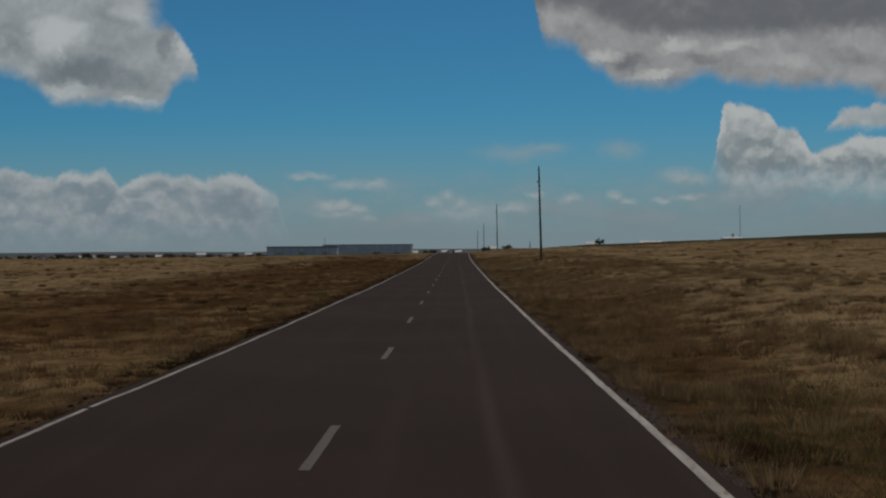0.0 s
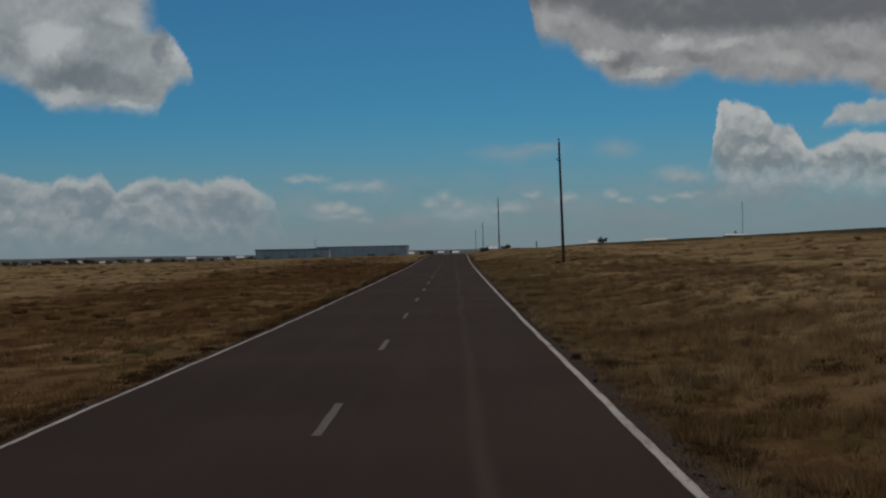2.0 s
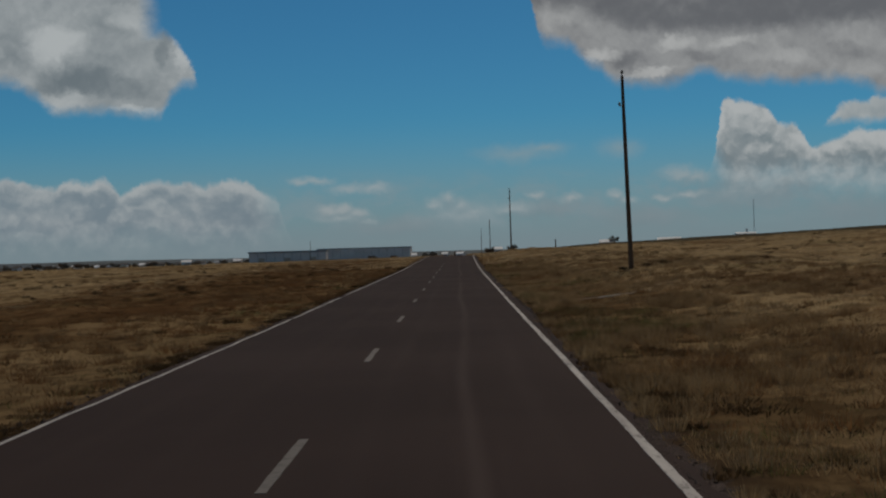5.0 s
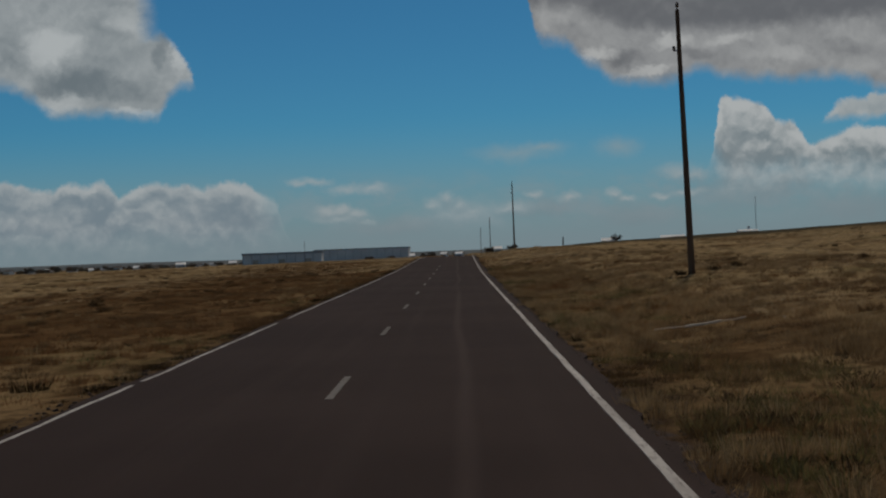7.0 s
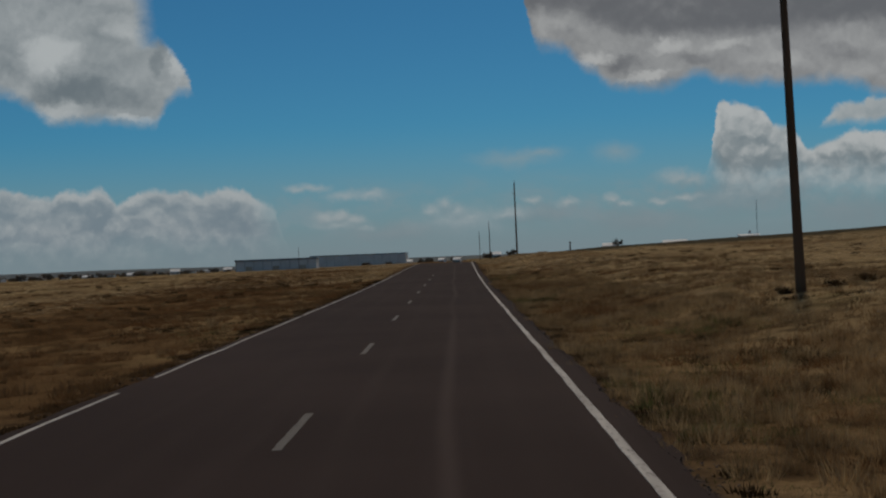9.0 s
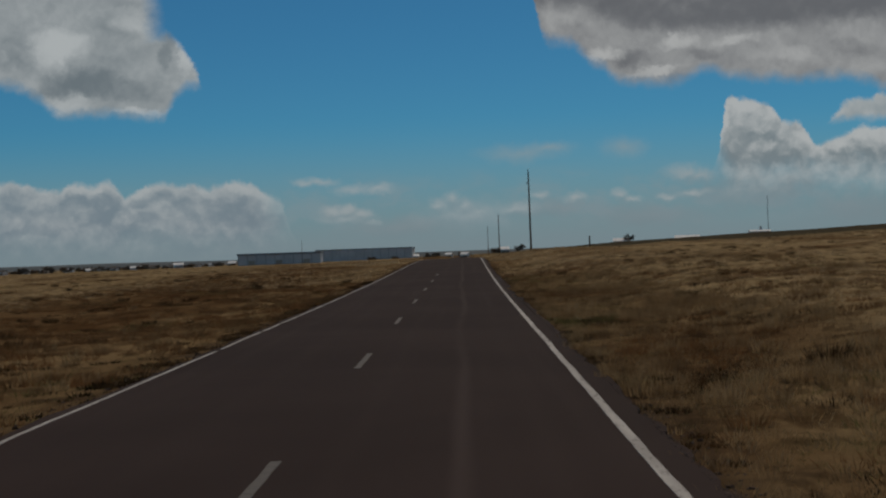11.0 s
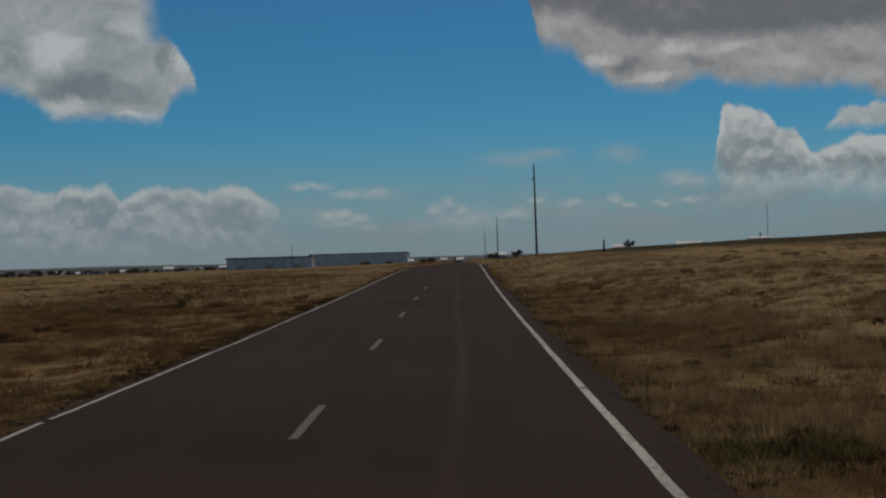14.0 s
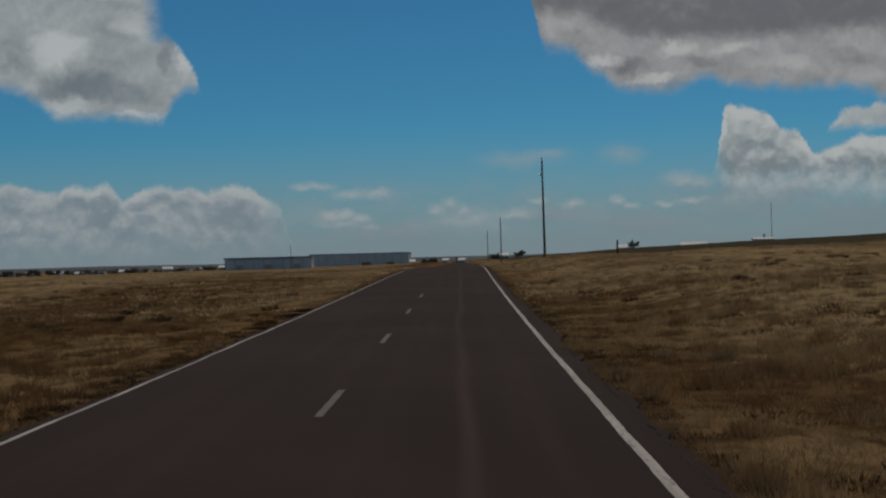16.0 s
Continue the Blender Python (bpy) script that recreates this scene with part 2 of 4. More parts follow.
    dim = n.math("MULTIPLY", n.step(dim, 0.42, 0.66, 0.0, 0.55), n.math("MULTIPLY", n.step(v, 0.012, 0.028), n.step(v, 0.070, 0.040)))
    colour = n.mix(dim, colour, (2.0, 2.60, 2.88))
    front = n.step(y, 0.3, 0.55)
    for puffs, base, fade, crisp, most, lift, top_light, ragged, grain, shade, bright in (
            (right_haze, 0.0, 0.02, 1.0, 0.62, 0.006, 0.5, 0.9, 0.5, (1.62, 2.08, 2.32), (2.1, 2.5, 2.7)),
            (veil, 0.0, 0.02, 1.3, 0.85, 0.004, 0.3, 0.4, 0.2, (1.85, 2.72, 3.12), (2.3, 2.98, 3.32)),
            (streaks, 0.0, 0.01, 1.0, 0.9, 0.004, 0.4, 0.55, 0.3, (2.05, 2.80, 3.15), (2.85, 3.40, 3.62)),
            (middle_bank, 0.000, 0.036, 1.2, 0.9, 0.005, 0.8, 0.6, 0.5, (1.90, 2.50, 2.78), (2.95, 3.40, 3.55)),
            (puff_bank, 0.018, 0.016, 0.80, 0.95, 0.004, 0.8, 0.6, 0.5, (2.00, 2.55, 2.78), (2.95, 3.35, 3.48)),
            (low_right, 0.000, 0.040, 1.15, 0.85, 0.005, 0.9, 0.70, 0.5, (1.90, 2.42, 2.65), (3.05, 3.38, 3.48))):
        opaque, light = cover(puffs, base, fade, crisp, lift, top_light, ragged, grain)
        opaque = n.math("MULTIPLY", n.math("MULTIPLY", opaque, most), front)
        colour = n.mix(opaque, colour, n.mix(light, shade, bright))
    flat_base = lambda height: n.math("MULTIPLY", 1.0, height)
    for fade, top, base, soft_top, soft_base, most, rim, rim_deep, swell, grain, knobs, middle, tones, shade, bright in (
            (n.step(bu, -0.120, -0.160), edge(left_top), flat_base(0.018), 0.0058, 0.034, 0.95, 0.48, 0.012, 1.10, 0.30, 0.25, 0.40, left_tones, (1.62, 2.06, 2.38), (3.45, 3.70, 3.78)),
            (n.step(n.math("ADD", bu, n.math("MULTIPLY", n.math("MAXIMUM", n.math("SUBTRACT", bv, 0.06), 0.0), 0.4)), 0.190, 0.214), edge(tower_top), flat_base(0.052), 0.0060, 0.040, 0.97, 0.22, 0.018, 1.40, 0.30, 0.45, 0.63, tower_tones, (1.72, 2.06, 2.22), (3.95, 4.12, 4.12)),
            (1.0, edge(corner_top), flat_base(0.0940), 0.0060, 0.010, 0.96, 0.16, 0.010, 0.6, 0.30, 0.2, 0.66, (), (1.90, 2.30, 2.48), (3.75, 3.95, 3.95)),
            (n.math("MAXIMUM", n.step(bv, 0.180, 0.168), n.step(bu, -0.222, -0.242)), edge(high_left_top, -0.003), edge(high_left_base, -0.003), 0.0110, 0.0140, 0.98, 0.0, 0.01, 0.50, 0.10, 0.08, 0.52, high_left_tones, (1.36, 1.64, 1.80), (3.9, 4.15, 4.2)),
            (1.0, None, edge(high_right_base), 0.006, 0.0140, 0.98, 0.0, 0.01, 0.45, 0.12, 0.08, 0.50, high_right_tones, (1.20, 1.24, 1.32), (3.9, 3.95, 3.9))):
        opaque, light = mass(top, base, soft_top, soft_base, rim, rim_deep, swell, grain, knobs, middle, tones)
        if top is None:
            depth = n.math("SUBTRACT", bv, edge(high_right_dark))
            light = n.math("ADD", light, n.step(depth, -0.004, 0.012, 0.0, -0.36))
        opaque = n.math("MULTIPLY", n.math("MULTIPLY", opaque, most), front)
        opaque = n.math("MULTIPLY", opaque, fade)
        colour = n.mix(opaque, colour, n.mix(n.step(light, 0.0, 1.0), shade, bright))
    # the same broken cumulus over the rest of the sky
    ceiling_up = n.math("ADD", n.math("MAXIMUM", z, 0.0), 0.10)
    spread = n.xyz(n.math("DIVIDE", x, ceiling_up), n.math("DIVIDE", y, ceiling_up), 0.0)
    broken = n.noise(spread, 0.9, 6.0, 0.55)
    opaque = n.step(broken, 0.52, 0.62)
    clear_front = n.math("MULTIPLY", n.step(y, 0.6, 0.85), n.step(z, 0.30, 0.22))
    opaque = n.math("MULTIPLY", opaque, n.math("SUBTRACT", 1.0, clear_front))
    opaque = n.math("MULTIPLY", opaque, n.step(z, 0.02, 0.12))
    colour = n.mix(opaque, colour, n.mix(n.step(broken, 0.55, 0.75), (3.4, 3.4, 3.3), (1.6, 1.6, 1.7)))
    glow = n.add("ShaderNodeBackground")
    n.put(glow.inputs[0], colour)
    glow.inputs[1].default_value = 0.1
    n.put(n.add("ShaderNodeOutputWorld").inputs[0], glow.outputs[0])


build_sky()


# ---- materials ----
def material(name, paint):
    m = bpy.data.materials.new(name)
    m.use_nodes = True
    n = Nodes(m.node_tree)
    shader = n.add("ShaderNodeBsdfPrincipled")
    n.put(n.add("ShaderNodeOutputMaterial").inputs[0], shader.outputs[0])
    shader.inputs["Specular IOR Level"].default_value = 0.3
    paint(n, shader)
    return m


def place(n):
    return n.add("ShaderNodeNewGeometry").outputs["Position"]


def relief(n, shader, height, strength, distance):
    bump = n.add("ShaderNodeBump")
    n.put(bump.inputs["Height"], height)
    bump.inputs["Strength"].default_value, bump.inputs["Distance"].default_value = strength, distance
    n.put(shader.inputs["Normal"], bump.outputs[0])


def asphalt_paint(n, s):
    p = place(n)
    split = n.add("ShaderNodeSeparateXYZ")
    n.put(split.inputs[0], p)
    x = split.outputs[0]
    long = n.noise(n.vec("MULTIPLY", p, (1.0, 0.035, 1.0)), 1.6, 4.0, 0.6)
    patch = n.noise(p, 0.16, 3.0, 0.55)
    grain = n.noise(p, 55.0, 3.0, 0.7)
    base = n.mix(n.step(patch, 0.35, 0.68), (0.0305, 0.0203, 0.0182), (0.0405, 0.0273, 0.0245))
    base = n.mix(n.step(long, 0.52, 0.74, 0.0, 0.45), base, (0.050, 0.035, 0.032))
    # pale streaks at 1.72 and 0.62, worn paths of the wheels at the others
    wander = n.math("ADD", x, n.math("MULTIPLY", n.math("SUBTRACT", n.noise(n.vec("MULTIPLY", p, (0, 0.05, 0)), 1.0, 2.0), 0.5), 0.5))
    for middle, width, most in ((1.72, 0.17, 0.75), (0.62, 0.22, 0.16), (2.55, 0.25, 0.14), (-1.2, 0.3, 0.14), (-2.3, 0.3, 0.12)):
        off = n.math("ABSOLUTE", n.math("SUBTRACT", wander, middle))
        streak = n.math("MULTIPLY", n.step(off, 0.0, width, most, 0.0), n.step(long, 0.3, 0.6, 0.35, 1.0))
        base = n.mix(streak, base, (0.062, 0.045, 0.041))
    base = n.mix(n.step(grain, 0.35, 0.8, 0.0, 0.35), base, (0.052, 0.036, 0.033))
    n.put(s.inputs["Base Color"], base)
    s.inputs["Roughness"].default_value = 0.9
    s.inputs["Specular IOR Level"].default_value = 0.042
    relief(n, s, grain, 0.35, 0.006)


def line_paint(n, s):
    p = place(n)
    wear = n.noise(n.vec("MULTIPLY", p, (1.6, 0.35, 1.0)), 9.0, 5.0, 0.72)
    grain = n.noise(p, 70.0, 3.0, 0.6)
    long = n.noise(n.vec("MULTIPLY", p, (3.0, 0.3, 1.0)), 1.3, 3.0, 0.6)
    base = n.mix(n.step(long, 0.3, 0.7), (0.28, 0.26, 0.245), (0.45, 0.425, 0.40))
    base = n.mix(n.step(wear, 0.50, 0.68, 0.0, 0.75), base, (0.09, 0.08, 0.076))
    base = n.mix(n.step(grain, 0.55, 0.8, 0.0, 0.5), base, (0.20, 0.18, 0.17))
    n.put(s.inputs["Base Color"], base)
    s.inputs["Roughness"].default_value = 0.8
    relief(n, s, grain, 0.25, 0.004)


def line_paint_old(n, s):
    p = place(n)
    wear, grain = n.noise(p, 7.0, 5.0, 0.7), n.noise(p, 60.0, 3.0, 0.6)
    each = n.add("ShaderNodeObjectInfo").outputs["Random"]
    base = n.mix(each, (0.098, 0.088, 0.082), (0.150, 0.137, 0.127))
    base = n.mix(n.step(wear, 0.50, 0.66, 0.0, 0.8), base, (0.075, 0.066, 0.063))
    n.put(s.inputs["Base Color"], n.mix(n.step(grain, 0.5, 0.8, 0.0, 0.6), base, (0.10, 0.09, 0.085)))
    s.inputs["Roughness"].default_value = 0.9


def prairie_paint(n, s):
    p = place(n)
    split = n.add("ShaderNodeSeparateXYZ")
    n.put(split.inputs[0], p)
    x, y, _ = split.outputs
    wide = n.noise(n.vec("MULTIPLY", p, (1.0, 0.8, 0.0)), 0.022, 4.0, 0.6)
    mid = n.noise(n.vec("MULTIPLY", p, (1.0, 0.75, 0.0)), 0.16, 5.0, 0.62)
    small = n.noise(p, 1.1, 5.0, 0.65)
    grain = n.noise(p, 16.0, 4.0, 0.7)
    clump = n.noise(n.vec("MULTIPLY", p, (1.0, 0.6, 0.0)), 1.5, 3.0, 0.6)
    base = n.mix(n.step(mid, 0.36, 0.64), (0.102, 0.058, 0.027), (0.250, 0.165, 0.084))
    base = n.mix(n.step(wide, 0.42, 0.62, 0.0, 0.6), base, (0.135, 0.096, 0.050))
    # the swales beside the road carry russet weeds, the open prairie pale grass
    bend = n.math("ADD", x, n.math("MULTIPLY", n.math("SUBTRACT", mid, 0.5), 12.0))
    open_field = n.math("MAXIMUM", n.step(bend, -19.0, -30.0), n.step(bend, 4.5, 11.0))
    open_field = n.math("MAXIMUM", open_field, n.math("MULTIPLY", n.math("MULTIPLY", n.step(bend, -10.0, -6.5), n.step(bend, -3.0, -4.5)), 0.28))
    base = n.mix(n.math("MULTIPLY", open_field, 0.85), base, (0.335, 0.246, 0.134))
    swale = n.math("MULTIPLY", n.step(bend, -24.0, -17.0), n.step(bend, -6.0, -11.0))
    base = n.mix(n.math("MULTIPLY", swale, 0.45), base, (0.092, 0.050, 0.023))
    base = n.mix(n.step(small, 0.32, 0.52, 0.50, 0.0), base, (0.034, 0.021, 0.011))
    # dark blotches painting the shade between grass clumps into the ground
    base = n.mix(n.step(clump, 0.39, 0.48, 0.55, 0.0), base, (0.030, 0.018, 0.009))
    sweep = n.noise(n.vec("ADD", n.vec("MULTIPLY", p, (0.8, 0.5, 0.0)), (3.0, 11.0, 0.0)), 0.11, 4.0, 0.6)
    base = n.mix(n.step(sweep, 0.36, 0.50, 0.60, 0.0), base, (0.085, 0.043, 0.019))
    holes = n.noise(n.vec("ADD", n.vec("MULTIPLY", p, (1.0, 0.45, 0.0)), (7.0, 3.0, 0.0)), 0.42, 4.0, 0.62)
    # longer dark blotches, likewise shaded hollows between tussocks put into the colour
    base = n.mix(n.step(holes, 0.36, 0.46, 0.68, 0.0), base, (0.050, 0.028, 0.013))
    base = n.mix(n.step(small, 0.58, 0.75, 0.0, 0.45), base, (0.190, 0.136, 0.072))
    green = n.noise(n.vec("ADD", p, (40.0, 9.0, 0.0)), 0.10, 4.0, 0.6)
    base = n.mix(n.step(green, 0.58, 0.72, 0.0, 0.55), base, (0.070, 0.068, 0.026))
    base = n.mix(n.step(grain, 0.42, 0.70, 0.0, 0.45), base, (0.042, 0.026, 0.013))
    # darker ground on the further ridge
    edge = n.math("ADD", y, n.math("MULTIPLY", n.math("SUBTRACT", n.noise(p, 0.03, 4.0, 0.6), 0.5), 90.0))
    slant = n.math("ADD", edge, n.math("MULTIPLY", n.math("MAXIMUM", n.math("SUBTRACT", x, 28.0), 0.0), 1.7))
    ridge_dark = n.math("MULTIPLY", n.step(slant, 262.0, 300.0), n.step(bend, 8.0, 24.0))
    base = n.mix(n.math("MULTIPLY", ridge_dark, 0.9), base, n.mix(small, (0.030, 0.030, 0.022), (0.065, 0.058, 0.042)))
    off = n.math("ABSOLUTE", n.math("SUBTRACT", x, 0.28))
    # darker brown ground next to the road
    near_road = n.math("ADD", off, n.math("MULTIPLY", n.math("SUBTRACT", small, 0.5), 3.0))
    base = n.mix(n.step(near_road, 3.5, 4.7, 0.75, 0.0), base, n.mix(grain, (0.024, 0.016, 0.011), (0.066, 0.044, 0.028)))
    # dark gravel spilled along the edges of the road
    ragged = n.math("ADD", off, n.math("MULTIPLY", n.math("SUBTRACT", n.noise(p, 1.6, 5.0, 0.65), 0.5), 0.9))
    gravel = n.mix(n.step(n.noise(p, 30.0, 3.0, 0.6), 0.4, 0.65), (0.034, 0.027, 0.025), (0.110, 0.088, 0.080))
    base = n.mix(n.step(ragged, 3.44, 3.62, 1.0, 0.0), base, gravel)
    n.put(s.inputs["Base Color"], base)
    s.inputs["Roughness"].default_value = 1.0
    s.inputs["Specular IOR Level"].default_value = 0.0
    relief(n, s, n.math("ADD", small, n.math("MULTIPLY", grain, 0.4)), 0.4, 0.05)


def straw(low, high, tint, share):
    def paint(n, s):
        geometry = n.add("ShaderNodeNewGeometry")
        each = geometry.outputs["Random Per Island"]
        patch = n.noise(geometry.outputs["Position"], 0.35, 4.0, 0.6)
        wide = n.noise(geometry.outputs["Position"], 0.11, 4.0, 0.6)
        clump = n.noise(n.vec("MULTIPLY", geometry.outputs["Position"], (1.0, 0.6, 0.0)), 1.5, 3.0, 0.6)
        base = n.mix(each, low, high)
        base = n.mix(n.step(patch, 0.45, 0.68, 0.0, share), base, tint)
        # brown blotches over the blades: shade of clump sides put into the colour
        base = n.mix(n.step(clump, 0.40, 0.48, 0.58, 0.0), base, (0.070, 0.043, 0.021))
        sweep = n.noise(n.vec("ADD", n.vec("MULTIPLY", geometry.outputs["Position"], (0.8, 0.5, 0.0)), (3.0, 11.0, 0.0)), 0.11, 4.0, 0.6)
        base = n.mix(n.step(sweep, 0.36, 0.50, 0.62, 0.0), base, (0.150, 0.078, 0.034))
        base = n.mix(n.step(clump, 0.52, 0.64, 0.0, 0.45), base, high)
        base = n.mix(n.step(wide, 0.38, 0.60, 0.55, 0.0), base, (0.155, 0.096, 0.048))
        tuft = n.noise(n.vec("MULTIPLY", geometry.outputs["Position"], (1.0, 1.0, 0.0)), 3.4, 2.0, 0.5)
        base = n.mix(n.step(tuft, 0.55, 0.72, 0.0, 0.45), base, high)
        base = n.mix(n.step(tuft, 0.30, 0.46, 0.55, 0.0), base, tuple(0.42 * c for c in low))
        n.put(s.inputs["Base Color"], base)
        s.inputs["Roughness"].default_value = 0.9
        s.inputs["Specular IOR Level"].default_value = 0.1
        # thin blades let some light through
        thin, both_ways = n.add("ShaderNodeBsdfTranslucent"), n.add("ShaderNodeMixShader")
        n.put(thin.inputs["Color"], base)
        n.put(both_ways.inputs[0], 0.42)
        n.put(both_ways.inputs[1], s.outputs[0])
        n.put(both_ways.inputs[2], thin.outputs[0])
        n.put([o for o in n.tree.nodes if o.bl_idname == "ShaderNodeOutputMaterial"][0].inputs[0], both_ways.outputs[0])
    return paint


def worn(low, high, scale, rough=0.8, grain_scale=40.0, stretch=(1, 1, 1), depth=0.003, metal=0.0):
    def paint(n, s):
        p = n.vec("MULTIPLY", place(n), stretch)
        wide, grain = n.noise(p, scale, 4.0, 0.6), n.noise(p, grain_scale, 3.0, 0.6)
        base = n.mix(n.step(wide, 0.3, 0.7), low, high)
        dark = tuple(c * 0.45 for c in low)
        n.put(s.inputs["Base Color"], n.mix(n.step(grain, 0.5, 0.8, 0.0, 0.5), base, dark))
        s.inputs["Roughness"].default_value, s.inputs["Metallic"].default_value = rough, metal
        relief(n, s, grain, 0.5, depth)
    return paint


def glass_paint(n, s):
    s.inputs["Base Color"].default_value = (0.03, 0.04, 0.05, 1)
    s.inputs["Roughness"].default_value = 0.08
    s.inputs["Specular IOR Level"].default_value = 0.6


ASPHALT = material("asphalt", asphalt_paint)
LINE = material("road paint", line_paint)
DASH = material("worn road paint", line_paint_old)
PRAIRIE = material("dry prairie", prairie_paint)
STRAW = material("dry grass", straw((0.215, 0.142, 0.070), (0.47, 0.345, 0.190), (0.31, 0.186, 0.088), 0.6))
PALE_STRAW = material("pale prairie grass", straw((0.43, 0.31, 0.172), (0.76, 0.585, 0.35), (0.46, 0.30, 0.158), 0.5))
RUSSET = material("russet weeds", straw((0.115, 0.058, 0.025), (0.27, 0.143, 0.062), (0.16, 0.10, 0.045), 0.6))
GREEN = material("green weeds", straw((0.068, 0.074, 0.025), (0.17, 0.168, 0.066), (0.24, 0.20, 0.09), 0.35))
SAGE = material("dark brush", straw((0.013, 0.0095, 0.005), (0.034, 0.024, 0.012), (0.024, 0.015, 0.008), 0.5))
# far foliage: pale blue of distance haze mixed into the leaf colour
HAZED_LEAF = material("foliage paled by haze", straw((0.075, 0.086, 0.088), (0.135, 0.148, 0.146), (0.105, 0.110, 0.110), 0.4))
TIMBER = material("weathered pole timber", worn((0.080, 0.044, 0.026), (0.165, 0.092, 0.052), 3.0, 0.9, 60.0, (1, 1, 0.06)))
BARK = material("bark", worn((0.07, 0.05, 0.035), (0.12, 0.09, 0.065), 2.0, 0.95))
PORCELAIN = material("brown insulator glaze", worn((0.10, 0.06, 0.045), (0.13, 0.08, 0.06), 6.0, 0.3))
STEEL = material("galvanised steel", worn((0.30, 0.31, 0.32), (0.42, 0.43, 0.44), 2.0, 0.5, metal=0.6))
WHITE_PIPE = material("weathered white plastic", worn((0.60, 0.46, 0.33), (0.80, 0.66, 0.50), 4.0, 0.8))
WHITE_WALL = material("white siding", worn((0.66, 0.66, 0.64), (0.80, 0.80, 0.78), 0.5, 0.7))
TAN_WALL = material("tan siding", worn((0.36, 0.30, 0.24), (0.46, 0.40, 0.33), 0.5, 0.8))
GREY_WALL = material("grey ribbed sheet steel", worn((0.54, 0.53, 0.53), (0.64, 0.63, 0.63), 0.12, 0.6, 3.0))
PALE_ROOF = material("pale sheet roof", worn((0.70, 0.70, 0.70), (0.80, 0.80, 0.79), 0.4, 0.7))
DARK_ROOF = material("dark shingle roof", worn((0.05, 0.048, 0.046), (0.10, 0.09, 0.085), 0.6, 0.9))
SLATE_ROOF = material("blue-grey sheet roof", worn((0.20, 0.23, 0.26), (0.27, 0.30, 0.33), 0.2, 0.5))
GLASS = material("window glass", glass_paint)
STONE = material("gravel", worn((0.055, 0.040, 0.032), (0.11, 0.080, 0.064), 3.0, 0.95))
PALE_STONE = material("pale stone", worn((0.26, 0.22, 0.17), (0.38, 0.33, 0.26), 4.0, 0.9))
CLOD = material("dark clods", worn((0.030, 0.019, 0.013), (0.065, 0.042, 0.029), 5.0, 1.0))
CRACK = material("open crack", worn((0.012, 0.011, 0.011), (0.02, 0.018, 0.017), 3.0, 1.0))
# the blue-grey of distance haze is put into the hills' base colour
HILLS = material("far wooded hills blued by haze", worn((0.060, 0.075, 0.085), (0.10, 0.115, 0.12), 0.004, 1.0, 0.02))


# ---- building helpers ----
def mesh(name, verts, faces, mat, smooth=False):
    data = bpy.data.meshes.new(name)
    data.from_pydata([tuple(v) for v in verts], [], [tuple(f) for f in faces])
    data.materials.append(mat)
    data.update()
    if smooth:
        data.polygons.foreach_set("use_smooth", [True] * len(data.polygons))
    return data


def part(name, bm, mat, parent=None, label=""):
    """Links a bmesh as one mesh object under a thing or a part."""
    data = bpy.data.meshes.new(name)
    bm.to_mesh(data)
    bm.free()
    data.materials.append(mat)
    ob = new(name, data)
    ob.parent = parent
    if label:
        tagged(ob, label)
    return ob


def box(w, d, h, x=0.0, y=0.0, z=0.0, bevel=0.0):
    """A box on the height z, centred at x, y."""
    bm = bmesh.new()
    bmesh.ops.create_cube(bm, size=1.0, matrix=Matrix.Translation((x, y, z + h / 2)) @ Matrix.Diagonal((w, d, h, 1)))
    if bevel:
        bmesh.ops.bevel(bm, geom=bm.edges[:], offset=bevel, segments=1, affect="EDGES")
    return bm


def lathe(profile, sides=14, lean=(0.0, 0.0), jitter=0.0, seed=0):
    """A turned solid from (radius, height) rings, leaning by metres per metre."""
    rng = random.Random(seed)
    bm, rings = bmesh.new(), []
    for radius, height in profile:
        ring = []
        for i in range(sides):
            a = 2 * math.pi * i / sides
            r = radius * (1 + rng.uniform(-jitter, jitter))
            ring.append(bm.verts.new((r * math.cos(a) + lean[0] * height, r * math.sin(a) + lean[1] * height, height)))
        rings.append(ring)
    for low, high in zip(rings, rings[1:]):
        for i in range(sides):
            bm.faces.new((low[i], low[(i + 1) % sides], high[(i + 1) % sides], high[i]))
    bm.faces.new(rings[0][::-1])
    bm.faces.new(rings[-1])
    for f in bm.faces:
        f.smooth = len(f.verts) == 4
    return bm


def bar(bm, a, b, r):
    """Adds a thin four-sided bar from a to b."""
    a, b = Vector(a), Vector(b)
    way = b - a
    m = Matrix.Translation((a + b) / 2) @ way.to_track_quat("Z", "Y").to_matrix().to_4x4()
    bmesh.ops.create_cone(bm, cap_ends=True, segments=4, radius1=r, radius2=r, depth=way.length, matrix=m)


def empty(name, m, label, category, group=""):
    ob = new(name)
    ob.matrix_world = m
    return tagged(ob, label, category, group)


# ---- the lie of the land ----
ROAD_Y = np.array([-300, -60, -20, 10, 30, 50, 70, 90, 110, 130, 150, 170, 190, 210, 230, 250, 270, 300, 340, 400, 500, 700, 1000, 2000, 5200.0])
ROAD_Z = np.array([-0.8, -0.2, -0.06, 0.0, -0.05, -0.03, -0.02, 0.05, 0.13, 0.24, 0.35, 0.46, 0.62, 0.84, 1.09, 1.34, 1.50, 1.46, 1.22, 0.90, 0.60, 0.2, -0.6, -2.5, -6.0])
